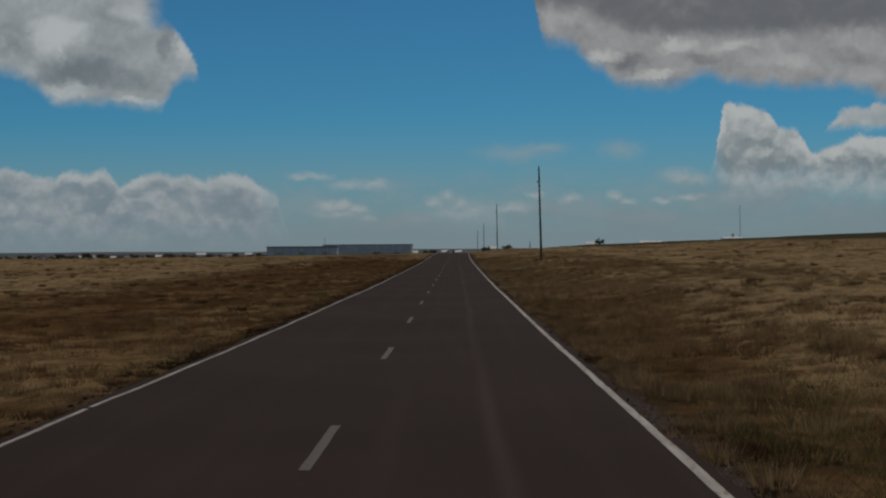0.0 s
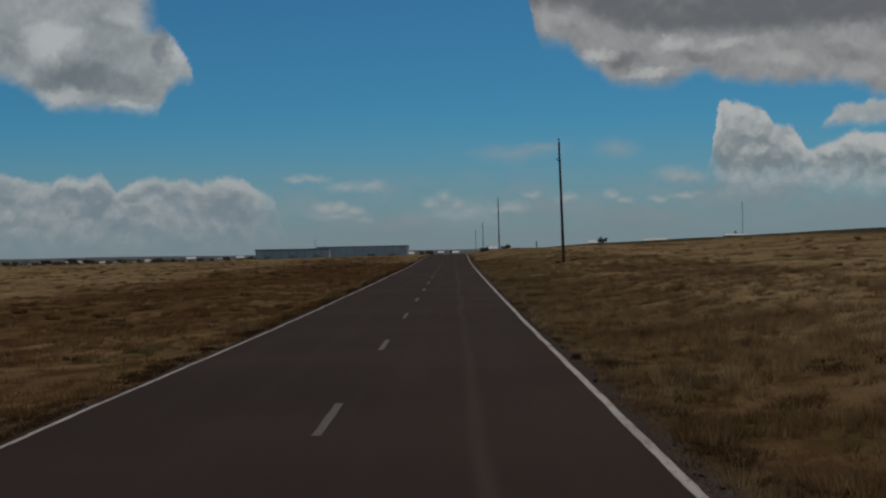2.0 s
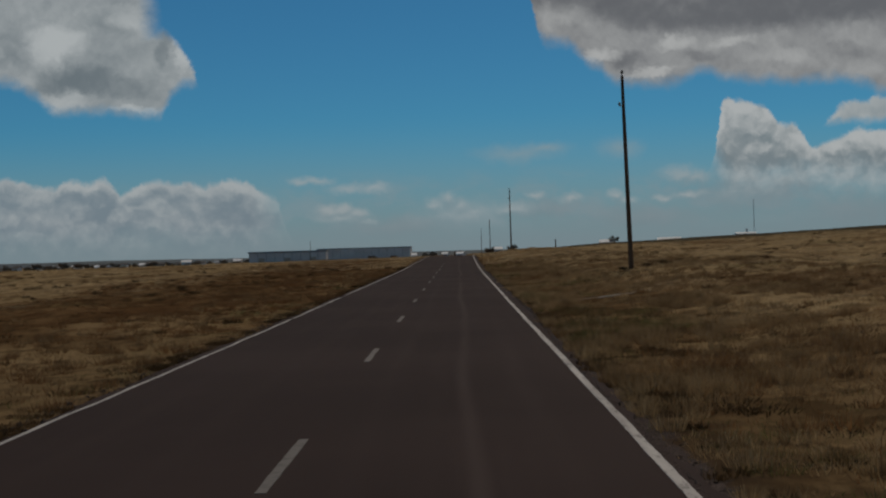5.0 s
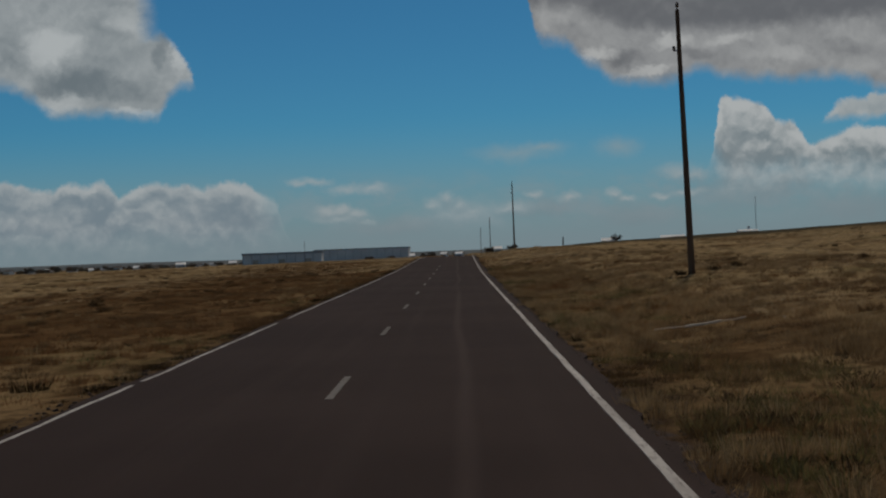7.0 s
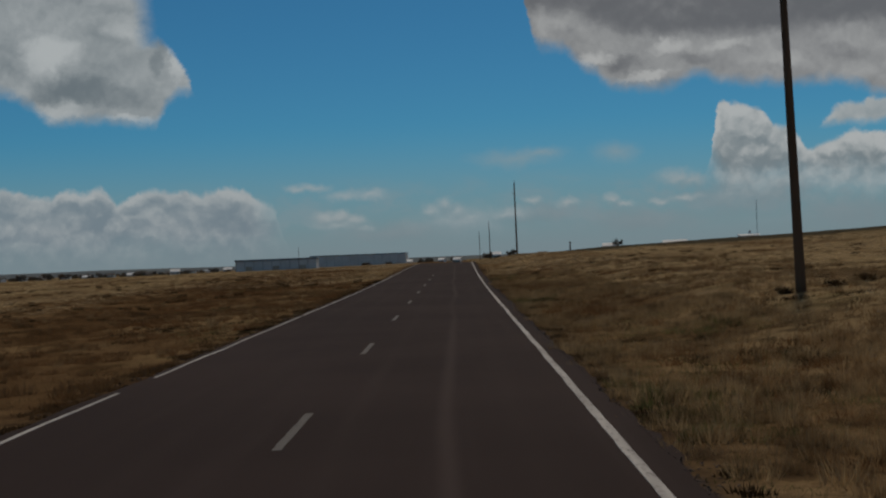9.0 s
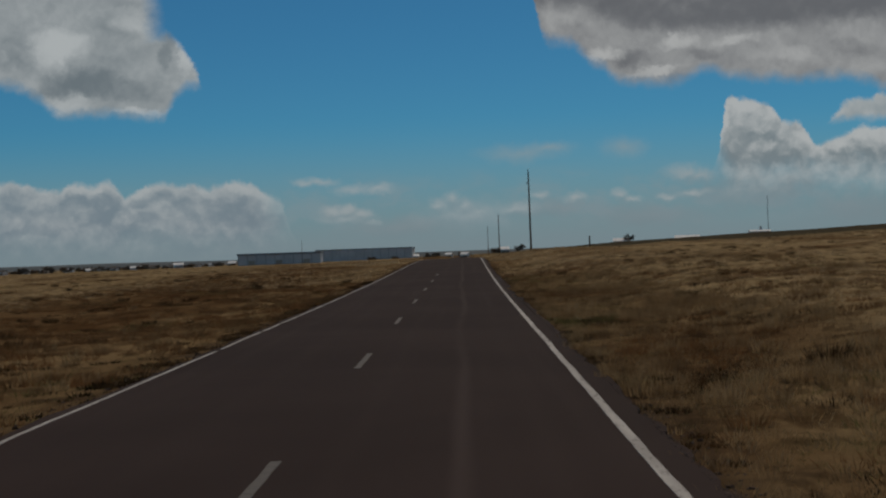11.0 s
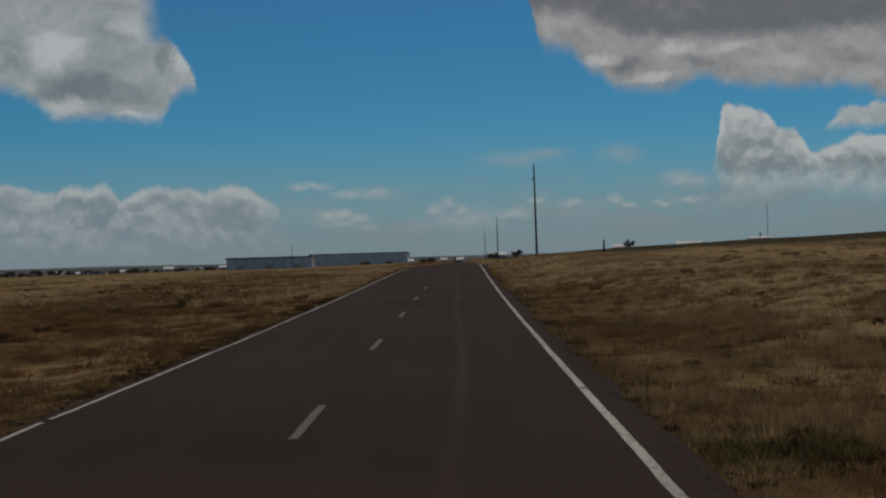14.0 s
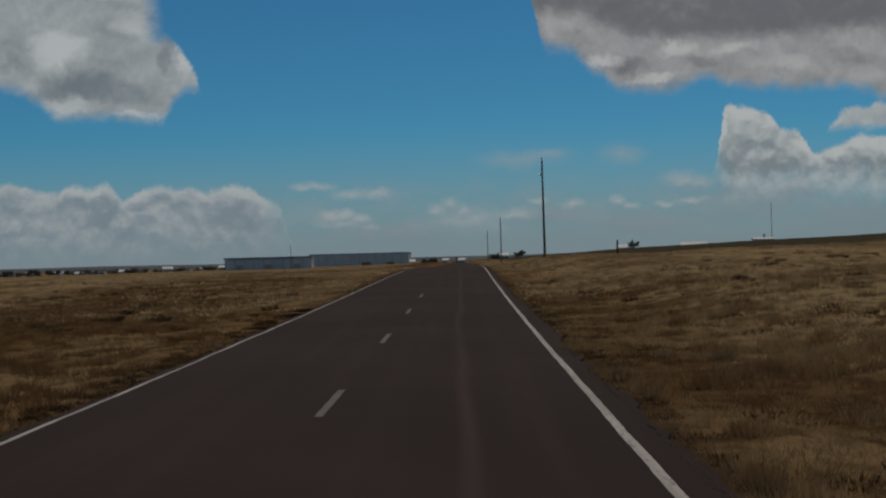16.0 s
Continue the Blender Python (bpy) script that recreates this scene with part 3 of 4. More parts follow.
SIDE_X = np.array([-5200, -1600, -500, -220, -100, -40, -12, -6, -3.6, 0, 4.1, 6.0, 10.5, 20, 30, 40, 50, 80, 130, 250, 600, 1600, 5200.0])
SIDE_Z = np.array([-6.0, -5.0, -3.0, -1.8, -0.92, -0.70, -0.26, -0.16, -0.07, -0.07, -0.07, -0.02, 0.47, 0.72, 0.92, 1.25, 1.75, 3.0, 4.9, 8.0, 12.0, 13.0, 12.0])


def glide(knots, values, at):
    slope = np.gradient(values, knots)
    at = np.asarray(at, float)
    i = np.clip(np.searchsorted(knots, at) - 1, 0, len(knots) - 2)
    w = knots[i + 1] - knots[i]
    s = np.clip((at - knots[i]) / w, 0, 1)
    return ((2 * s**3 - 3 * s**2 + 1) * values[i] + (s**3 - 2 * s**2 + s) * w * slope[i]
            + (-2 * s**3 + 3 * s**2) * values[i + 1] + (s**3 - s**2) * w * slope[i + 1])


LATTICE = np.random.RandomState(7).rand(256, 256)


def lumps(x, y, size):
    """Smooth noise in -1 to 1 over the plan."""
    x, y = np.asarray(x) / size, np.asarray(y) / size
    i, j = np.floor(x).astype(int), np.floor(y).astype(int)
    a, b = x - i, y - j
    a, b = a * a * (3 - 2 * a), b * b * (3 - 2 * b)
    g = lambda p, q: LATTICE[p % 256, q % 256]
    return 2 * ((g(i, j) * (1 - a) + g(i + 1, j) * a) * (1 - b) + (g(i, j + 1) * (1 - a) + g(i + 1, j + 1) * a) * b) - 1


def road_height(y):
    return glide(ROAD_Y, ROAD_Z, y)


def ground_height(x, y):
    x, y = np.asarray(x, float), np.asarray(y, float)
    away = np.clip((np.maximum(x - 4.1, -3.6 - x)) / 5.0, 0, 1)
    far = np.clip((np.hypot(x, y - 100) - 120) / 400, 0, 1)
    z = road_height(y) + glide(SIDE_X, SIDE_Z, x)
    rise, out = np.clip((y - 340) / 150, 0, 1), np.clip((x - 14) / 60, 0, 1)
    z += 1.15 * rise * rise * (3 - 2 * rise) * out * out * (3 - 2 * out) * np.clip((1500 - y) / 600, 0, 1)
    z += away * (0.08 * lumps(x, y, 1.5) + 0.09 * lumps(x + 50, y, 4.1) + 0.16 * lumps(x, y + 80, 13.0))
    return z + far * away * (0.5 * lumps(x, y, 60.0) + 1.0 * lumps(x, y, 240.0))


def on_ground(x, y):
    return float(ground_height(x, y))


def spaced(knots):
    """Ascending places from (start, step) pairs and an end."""
    out = []
    for (a, step), (b, _) in zip(knots, knots[1:]):
        out.extend(np.arange(a, b, step))
    return np.array(out + [knots[-1][0]])


def build_ground():
    xs = spaced([(-5200, 800), (-2000, 250), (-750, 60), (-200, 10), (-60, 1.6), (-20, 0.5), (-3.6, 1.9), (4.1, 0.5),
                 (24, 1.5), (70, 6), (200, 50), (750, 250), (2000, 800), (5200, 1)])
    ys = spaced([(-300, 30), (-30, 5), (0, 0.7), (240, 1.5), (340, 10), (600, 40), (1500, 200), (4800, 1)])
    gx, gy = np.meshgrid(xs, ys)
    gz = ground_height(gx, gy)
    verts = np.stack([gx, gy, gz], -1).reshape(-1, 3)
    w = len(xs)
    i, j = np.meshgrid(np.arange(w - 1), np.arange(len(ys) - 1))
    a = (j * w + i).ravel()
    faces = np.stack([a, a + 1, a + w + 1, a + w], 1)
    data = bpy.data.meshes.new("ground")
    data.from_pydata(verts.tolist(), [], faces.tolist())
    data.materials.append(PRAIRIE)
    data.polygons.foreach_set("use_smooth", [True] * len(data.polygons))
    tagged(new("ground", data), "dry brown prairie with patchy grass beside the road", "ground", kind="structure")


def bend(y):
    """The road drifts a little to the right as it tops the rise."""
    k = min(max(0.0, (y - 150) / 90), 1.7)
    return 0.25 * k * k + 0.0094 * max(0.0, y - 303)


def strip(y0, y1, step, left, right, lift, drop):
    """Vertices and faces of a ribbon along the road, with side skirts; left and right give x for a y."""
    ys = np.append(np.arange(y0, y1, step), y1)
    verts, faces = [], []
    for y in ys:
        z = float(road_height(y)) + lift
        a, b = left(y) + bend(y), right(y) + bend(y)
        verts += [(a, y, z - drop), (a, y, z), (b, y, z), (b, y, z - drop)]
    for k in range(len(ys) - 1):
        o = 4 * k
        for c in range(3):
            faces.append((o + c, o + c + 1, o + c + 5, o + c + 4))
    end = 4 * (len(ys) - 1)
    faces += [(3, 2, 1, 0), (end, end + 1, end + 2, end + 3)]
    return verts, [f[::-1] for f in faces]


def shoulder(y):
    """Where the asphalt ends on the right: it widens past the first stretch."""
    return 3.56 + 0.24 * np.clip((np.asarray(y, float) - 97.0) / 16.0, 0, 1)


def build_road():
    rough = lambda y, shift, size: float(lumps(shift, y, size))
    left = lambda y: -3.40 + 0.06 * rough(y, 3, 0.9) + 0.05 * rough(y, 9, 3.0)
    right = lambda y: float(shoulder(y)) + 0.05 * rough(y, 30, 1.3) + 0.08 * rough(y, 39, 5.0) + 0.06 * rough(y, 47, 0.42)
    verts, faces = strip(-60, 700, 0.2, left, right, 0.0, 0.10)
    tagged(new("road", mesh("road", verts, faces, ASPHALT)), "dark worn two-lane asphalt road running over a low rise",
           "road", kind="structure")


def paint_line(name, x, width, y0, y1, label, kind, group="", mat=LINE):
    half = width / 2
    left = lambda y: x - half + 0.007 * float(lumps(x * 31, y, 0.35)) + (0.007 if x > -1 else 0.026) * float(lumps(x * 17, y, 1.7))
    right = lambda y: x + half + 0.007 * float(lumps(x * 13 + 5, y, 0.35)) + (0.007 if x > -1 else 0.026) * float(lumps(x * 17, y, 1.7))
    verts, faces = strip(y0, y1, 0.25, left, right, 0.006, 0.008)
    return tagged(new(name, mesh(name, verts, faces, mat)), label, "road marking", group, kind)


build_ground()
build_road()
# the edge lines, broken where the paint has gone
gaps = {-3.235: ((16.2, 16.4), (104.3, 104.42), (111.8, 112.4), (127.6, 130.0), (150.4, 150.9), (156.3, 156.7), (159.8, 160.1), (400, 401)),
        3.395: ((28.42, 28.52), (29.1, 29.16), (29.85, 29.98), (60.4, 60.55), (95.25, 95.33), (150.2, 150.32), (161.95, 162.05), (400, 401))}
for line_x, holes in gaps.items():
    start = -40.0
    for a, b in holes:
        paint_line("edge_line", line_x, 0.105 if line_x > 0 else 0.066, start, a, "worn white edge line on the asphalt", "structure", "edge lines")
        start = b
for k in range(-3, 17):
    near = 11.50 + 12.192 * k
    paint_line("centre_line_dash", 0.0, 0.105, near, near + 2.98, "worn pale dash of the broken centre line",
               "", "centre line dashes", DASH)
for y, x0, x1 in ((16.3, -3.42, -3.0), (60.47, 3.1, 3.8), (150.27, 3.05, 4.0)):
    verts, faces = [], []
    for k in range(25):
        x = x0 + (x1 - x0) * k / 24
        yy = y + 0.05 * float(lumps(x, y, 0.3)) + 0.06 * float(lumps(x + 9, y, 0.9))
        w = 0.012 + 0.006 * float(lumps(x, y + 7, 0.2))
        z = float(road_height(yy)) + 0.004
        verts += [(x, yy - w, z), (x, yy + w, z)]
    faces = [(2 * k, 2 * k + 2, 2 * k + 3, 2 * k + 1) for k in range(24)]
    tagged(new("road_crack", mesh("road_crack", verts, faces, CRACK)), "dark open crack across the asphalt", "road crack", kind="structure")


# ---- poles ----
def utility_pole(x, y, height, lean):
    pole = empty("utility_pole", pose(x, y, on_ground(x, y) - 0.15), "tall bare weathered wooden utility pole standing in dry grass",
                 "utility pole", "roadside utility poles")
    rings = [(0.132 - 0.056 * t + (0.012 if t < 0.02 else 0), height * t + 0.15 * (t > 0)) for t in (0, 0.02, 0.1, 0.25, 0.45, 0.65, 0.85, 0.985, 1.0)]
    rings.append((0.06, height + 0.19))
    part("shaft", lathe(rings, 14, lean, 0.035, int(y)), TIMBER, pole)
    top = Vector((lean[0] * height, lean[1] * height, height + 0.15))
    pin = part("top_insulator", lathe([(0.025, 0), (0.025, 0.12), (0.075, 0.14), (0.05, 0.18), (0.08, 0.21), (0.05, 0.26), (0.06, 0.29), (0.02, 0.32)], 10), PORCELAIN, pole, "small dark pin insulator")
    pin.location = top
    z = height * 0.86
    arm = part("bracket", box(0.16, 0.05, 0.05, -0.15, 0, 0, 0.008), STEEL, pole, "short steel bracket")
    arm.location = (lean[0] * z, lean[1] * z, z)
    side = part("side_insulator", lathe([(0.03, 0), (0.065, 0.03), (0.045, 0.07), (0.07, 0.1), (0.045, 0.15), (0.02, 0.17)], 10), PORCELAIN, pole, "small dark insulator")
    side.location = (lean[0] * z - 0.20, lean[1] * z, z + 0.04)
    return pole


for x, y, height, lean in ((10.47, 141.0, 9.85, (-0.020, 0.0)), (10.25, 285.7, 9.75, (-0.006, 0.0)), (10.35, 427.7, 9.6, (-0.004, 0.0)),
                           (10.6, 574.3, 9.8, (0.002, 0.0)), (-69.8, 705.0, 10.0, (0.0, 0.0))):
    utility_pole(x, y, height, lean)

post = empty("marker_post", pose(17.27, 283.5, on_ground(17.27, 283.5) - 0.1), "short dark weathered wooden marker post in the grass", "post")
part("shaft", lathe([(0.10, 0), (0.095, 0.8), (0.09, 1.45), (0.05, 1.5)], 10, (0.01, 0), 0.05, 4), TIMBER, post)


# ---- fallen white pipe ----
def fallen_pipe(points, radius, label):
    curve = bpy.data.curves.new("fallen_pipe", "CURVE")
    curve.dimensions, curve.bevel_depth, curve.bevel_resolution, curve.use_fill_caps = "3D", radius, 3, True
    line = curve.splines.new("POLY")
    line.points.add(len(points) - 1)
    for knot, (x, y, up) in zip(line.points, points):
        knot.co = (x, y, on_ground(x, y) + up, 1)
    source = new("fallen_pipe", curve)
    data = bpy.data.meshes.new_from_object(source.evaluated_get(bpy.context.evaluated_depsgraph_get()))
    bpy.data.objects.remove(source)
    data.materials.clear()
    data.materials.append(WHITE_PIPE)
    tagged(new("fallen_pipe", data), label, "pipe")


fallen_pipe([(6.50, 119.9, 0.07), (6.75, 119.92, 0.085), (6.95, 119.95, 0.095), (7.30, 120.0, 0.12)], 0.026, "slim white plastic pipe lying in dry grass")
fallen_pipe([(5.85, 119.85, 0.05), (6.15, 119.87, 0.07), (6.49, 119.9, 0.07)], 0.012, "thin pale broken pipe lying in dry grass")
fallen_pipe([(7.31, 120.0, 0.115), (7.60, 120.03, 0.12), (7.85, 120.1, 0.14)], 0.012, "thin pale broken pipe end lying in dry grass")


# ---- buildings in the distance ----
def house(x, y, turn, w, d, h, rise, wall, roof, label, base=None):
    """A low gabled house: walls, roof with eaves, door and windows on the side that faces the road."""
    z = on_ground(x, y) - 0.3 if base is None else base
    h += 0.3
    ob = empty("house", pose(x, y, z, 0, 0, turn), label, "house", "far houses")
    bm = box(w, d, h)
    ridge = [bm.verts.new((s * w / 2, 0, h + rise * 0.98)) for s in (-1, 1)]
    for s, top in zip((-1, 1), ridge):
        a, b = bm.verts.new((s * w / 2, -d / 2, h)), bm.verts.new((s * w / 2, d / 2, h))
        bm.faces.new((a, b, top))
    part("wall", bm, wall, ob)
    bm = bmesh.new()
    e, t = 0.45, 0.16
    section = [(-d / 2 - e, h - e * 2 * rise / d), (0, h + rise), (d / 2 + e, h - e * 2 * rise / d)]
    rings = [[bm.verts.new((s * (w / 2 + e), yy, zz + up)) for yy, zz in section for up in (0, t)] for s in (-1, 1)]
    a, b = rings
    for i, j in ((1, 3), (3, 5), (4, 2), (2, 0), (0, 1), (5, 4)):
        bm.faces.new((a[i], a[j], b[j], b[i]))
    for r in rings:
        bm.faces.new((r[0], r[1], r[3], r[2]))
        bm.faces.new((r[2], r[3], r[5], r[4]))
    part("roof", bm, roof, ob)
    part("door", box(0.95, 0.06, 2.05, -0.08 * w, -d / 2 - 0.03, 0.3), DARK_ROOF, ob)
    for k in (-0.33, 0.15, 0.34):
        frame_part = part("window", box(1.5, 0.06, 1.2, k * w, -d / 2 - 0.03, 1.25), WHITE_WALL, ob)
        part("pane", box(1.3, 0.03, 1.0, k * w, -d / 2 - 0.075, 1.35), GLASS, frame_part)
    return ob


def warehouse(x, y, w, d, h, z, label, bays):
    ob = empty("warehouse", pose(x, y, z), label, "warehouse", "far warehouses")
    part("wall", box(w, d, h - 1.0), GREY_WALL, ob)
    part("roof", box(w + 0.8, d + 0.8, 1.0, 0, 0, h - 1.0, 0.12), SLATE_ROOF, ob, "darker blue-grey roof edge")
    for k in range(bays):
        px = -w / 2 + (k + 0.5) * w / bays
        part("pilaster", box(0.35, 0.2, h - 1.05, px - w / bays / 2 + 0.25, -d / 2 - 0.1, 0), STEEL, ob)
        if k % 3 == 1:
            part("loading_door", box(3.4, 0.1, 3.6, px, -d / 2 - 0.05, 0.9), TAN_WALL, ob)
    return ob


warehouse(-93.5, 806.0, 43.0, 12.0, 8.2, -2.6, "long low grey steel warehouse beyond the field", 9)
warehouse(-94.0, 1420.0, 94.0, 60.0, 15.5, -5.6, "long grey steel warehouse with dark roof edge", 12)


def small_tree(name, x, y, height, spread, seed, label):
    """A tapered trunk with limbs and a ragged crown of many small leaf faces."""
    rng = random.Random(seed)
    tree = empty(name, pose(x, y, on_ground(x, y) - 0.2), label, "tree", "far trees")
    bm = lathe([(0.05 * height, 0), (0.035 * height, height * 0.25), (0.02 * height, height * 0.6), (0.006 * height, height * 0.85)], 7, (0, 0), 0.1, seed)
    knobs = []
    for k in range(11):
        a, up = rng.uniform(0, 6.28), rng.uniform(0.3, 0.9)
        out = spread * rng.uniform(0.35, 0.95) * (1.15 - 0.75 * abs(up - 0.55))
        tip = Vector((out * math.cos(a), out * math.sin(a), height * up))
        bar(bm, (0, 0, height * (up * 0.7)), tip, 0.012 * height)
        knobs.append(tip)
    part("trunk", bm, BARK, tree)
    verts, faces = [], []
    for tip in knobs:
        size = spread * rng.uniform(0.28, 0.5)
        for _ in range(70):
            c = tip + Vector((rng.gauss(0, 0.5), rng.gauss(0, 0.5), rng.gauss(0, 0.42))) * size
            s = rng.uniform(0.05, 0.11) * spread
            o = len(verts)
            turn = Euler((rng.uniform(0, 6), rng.uniform(0, 6), rng.uniform(0, 6))).to_matrix()
            verts += [c + turn @ Vector(q) * s for q in ((-1, -0.6, 0), (1, -0.5, 0.1), (0.9, 0.6, 0), (-0.8, 0.7, 0.15))]
            faces.append((o, o + 1, o + 2, o + 3))
    crown = new("crown", mesh("crown", verts, faces, HAZED_LEAF))
    crown.parent = tree
    return tree


rng = random.Random(11)
# the settlement across the plain: (slope to the side, distance, size, colours)
for k, (side, far, w, wall, roof, words) in enumerate((
        (-0.305, 1350, 17, WHITE_WALL, PALE_ROOF, "low white house with a pale roof on the plain"),
        (-0.262, 1500, 13, WHITE_WALL, PALE_ROOF, "white shed with a pale roof on the plain"),
        (-0.333, 1600, 15, TAN_WALL, DARK_ROOF, "tan house with a dark roof on the plain"),
        (-0.240, 1250, 10, WHITE_WALL, DARK_ROOF, "white house with a dark roof among trees"),
        (-0.226, 1300, 16, WHITE_WALL, PALE_ROOF, "long white house with a pale roof among trees"),
        (-0.203, 1500, 14, TAN_WALL, DARK_ROOF, "tan house with a dark roof among trees"),
        (-0.185, 1400, 12, WHITE_WALL, DARK_ROOF, "white house with a dark roof among trees"),
        (-0.158, 1250, 12, TAN_WALL, PALE_ROOF, "tan house with a pale roof among trees"),
        (-0.280, 1750, 20, TAN_WALL, PALE_ROOF, "long tan shed with a pale roof on the plain"),
        (-0.350, 1300, 12, WHITE_WALL, DARK_ROOF, "white house with a dark roof on the plain"),
        (-0.370, 1500, 16, WHITE_WALL, PALE_ROOF, "white house with a pale roof on the plain"),
        (-0.352, 1420, 22, TAN_WALL, PALE_ROOF, "long tan barn with a pale roof on the plain"),
        (-0.318, 1250, 11, WHITE_WALL, DARK_ROOF, "white house with a dark roof beside trees"),
        (-0.290, 1300, 13, TAN_WALL, PALE_ROOF, "tan house with a pale roof beside trees"),
        (-0.275, 1400, 16, WHITE_WALL, SLATE_ROOF, "white barn with a blue-grey roof on the plain"),
        (-0.250, 1380, 18, TAN_WALL, SLATE_ROOF, "tan barn with a blue-grey roof on the plain"),
        (-0.214, 1280, 12, TAN_WALL, DARK_ROOF, "tan house with a dark roof among trees"),
        (-0.195, 1220, 14, WHITE_WALL, PALE_ROOF, "long white house with a pale roof among trees"),
        (-0.172, 1320, 15, WHITE_WALL, SLATE_ROOF, "white barn with a blue-grey roof among trees"),
        (-0.0305, 1180, 4, WHITE_WALL, PALE_ROOF, "small white shed beside the far warehouse"),
        (-0.0080, 1260, 5, WHITE_WALL, PALE_ROOF, "small bright white house beside the far road"),
        (0.0030, 1220, 6, WHITE_WALL, PALE_ROOF, "low white house with a pale roof near the far road"),
        (0.0300, 980, 5, WHITE_WALL, PALE_ROOF, "long white house behind the utility poles"),
        (0.1060, 866, 8, WHITE_WALL, PALE_ROOF, "white house peeking over the low ridge"),
        (0.1500, 900, 14, WHITE_WALL, PALE_ROOF, "long white shed peeking over the low ridge"))):
    sunk = 3.9 if side > 0.14 else 2.6 if side > 0.1 else (1.2 if side > -0.05 else 1.0)
    house(side * far, far, rng.uniform(-18, 18), w * (0.55 if side < -0.1 else 1.0), 8.0, 3.2, 1.6, wall, roof, words, on_ground(side * far, far) - sunk)
for k in range(84):
    side = -0.37 + 0.00285 * k + rng.uniform(-0.004, 0.004)
    far = rng.uniform(1150, 1650)
    tall = rng.uniform(2.8, 5.4) * (1.0 if side < -0.2 else 0.85)
    small_tree("tree", side * far, far, tall, tall * rng.uniform(0.5, 0.9), 100 + k, "dark rounded tree of the settlement on the plain")
for side, far, tall, wide in ((-0.022, 1200, 4.0, 3.4), (-0.017, 1240, 4.2, 4.0), (0.001, 1230, 4.2, 3.5), (0.024, 980, 3.4, 3.0), (0.028, 1000, 3.6, 3.2),
                              (0.040, 950, 4.6, 3.2), (0.111, 862, 4.4, 2.6), (-0.060, 1050, 1.7, 3.0), (-0.045, 1100, 1.7, 3.0)):
    small_tree("tree", side * far, far, tall, wide, int(far + 900 * side), "small dark tree standing near the far road")

# mast and silo on the far ridge
mast = empty("radio_mast", pose(367.6, 1690.9, on_ground(367.6, 1690.9) - 0.5), "tall thin steel lattice radio mast on the far ridge", "mast")
for k in range(3):
    bm = bmesh.new()
    a = k * 2.094
    bar(bm, (0.55 * math.cos(a), 0.55 * math.sin(a), 0), (0.4 * math.cos(a), 0.4 * math.sin(a), 51), 0.12)
    part("leg", bm, STEEL, mast)
bm = bmesh.new()
for level in range(25):
    for k in range(3):
        a, b = k * 2.094, (k + 1) * 2.094
        bar(bm, (0.5 * math.cos(a), 0.5 * math.sin(a), 2 * level), (0.5 * math.cos(b), 0.5 * math.sin(b), 2 * level + 2), 0.05)
part("lacing", bm, STEEL, mast)
silo = empty("silo", pose(356.0, 1680.0, on_ground(356, 1680) - 0.5), "tall narrow grey silo on the far ridge", "silo")
part("tank", lathe([(1.5, 0), (1.5, 13.5)], 18), GREY_WALL, silo)
part("cap", lathe([(1.6, 13.5), (1.2, 14.2), (0.3, 14.9)], 18), SLATE_ROOF, silo)
house(350.0, 1660.0, 0, 24, 9, 8.2, 1.5, WHITE_WALL, PALE_ROOF, "long white shed on the far ridge")

# low wooded hills that close the plain
verts, faces = [], []
for k in range(141):
    a = radians(-70 + k)
    dist = 4550
    top = -1.0 + 6.0 * (0.5 + 0.5 * float(lumps(k, 3, 9.0))) + 3.0 * float(lumps(k, 8, 2.5)) + (4.0 if k < 62 else 6.0)
    for r, z in ((dist - 350, -12.0), (dist - 120, top * 0.6), (dist, top), (dist + 200, -12.0)):
        verts.append((r * math.sin(a), r * math.cos(a), z))
for k in range(140):
    for c in range(3):
        faces.append((4 * k + c, 4 * k + 4 + c, 4 * k + 5 + c, 4 * k + 1 + c))
tagged(new("backdrop", mesh("backdrop", verts, faces, HILLS, True)), "low blue-grey hills along the horizon", "hills", kind="structure")


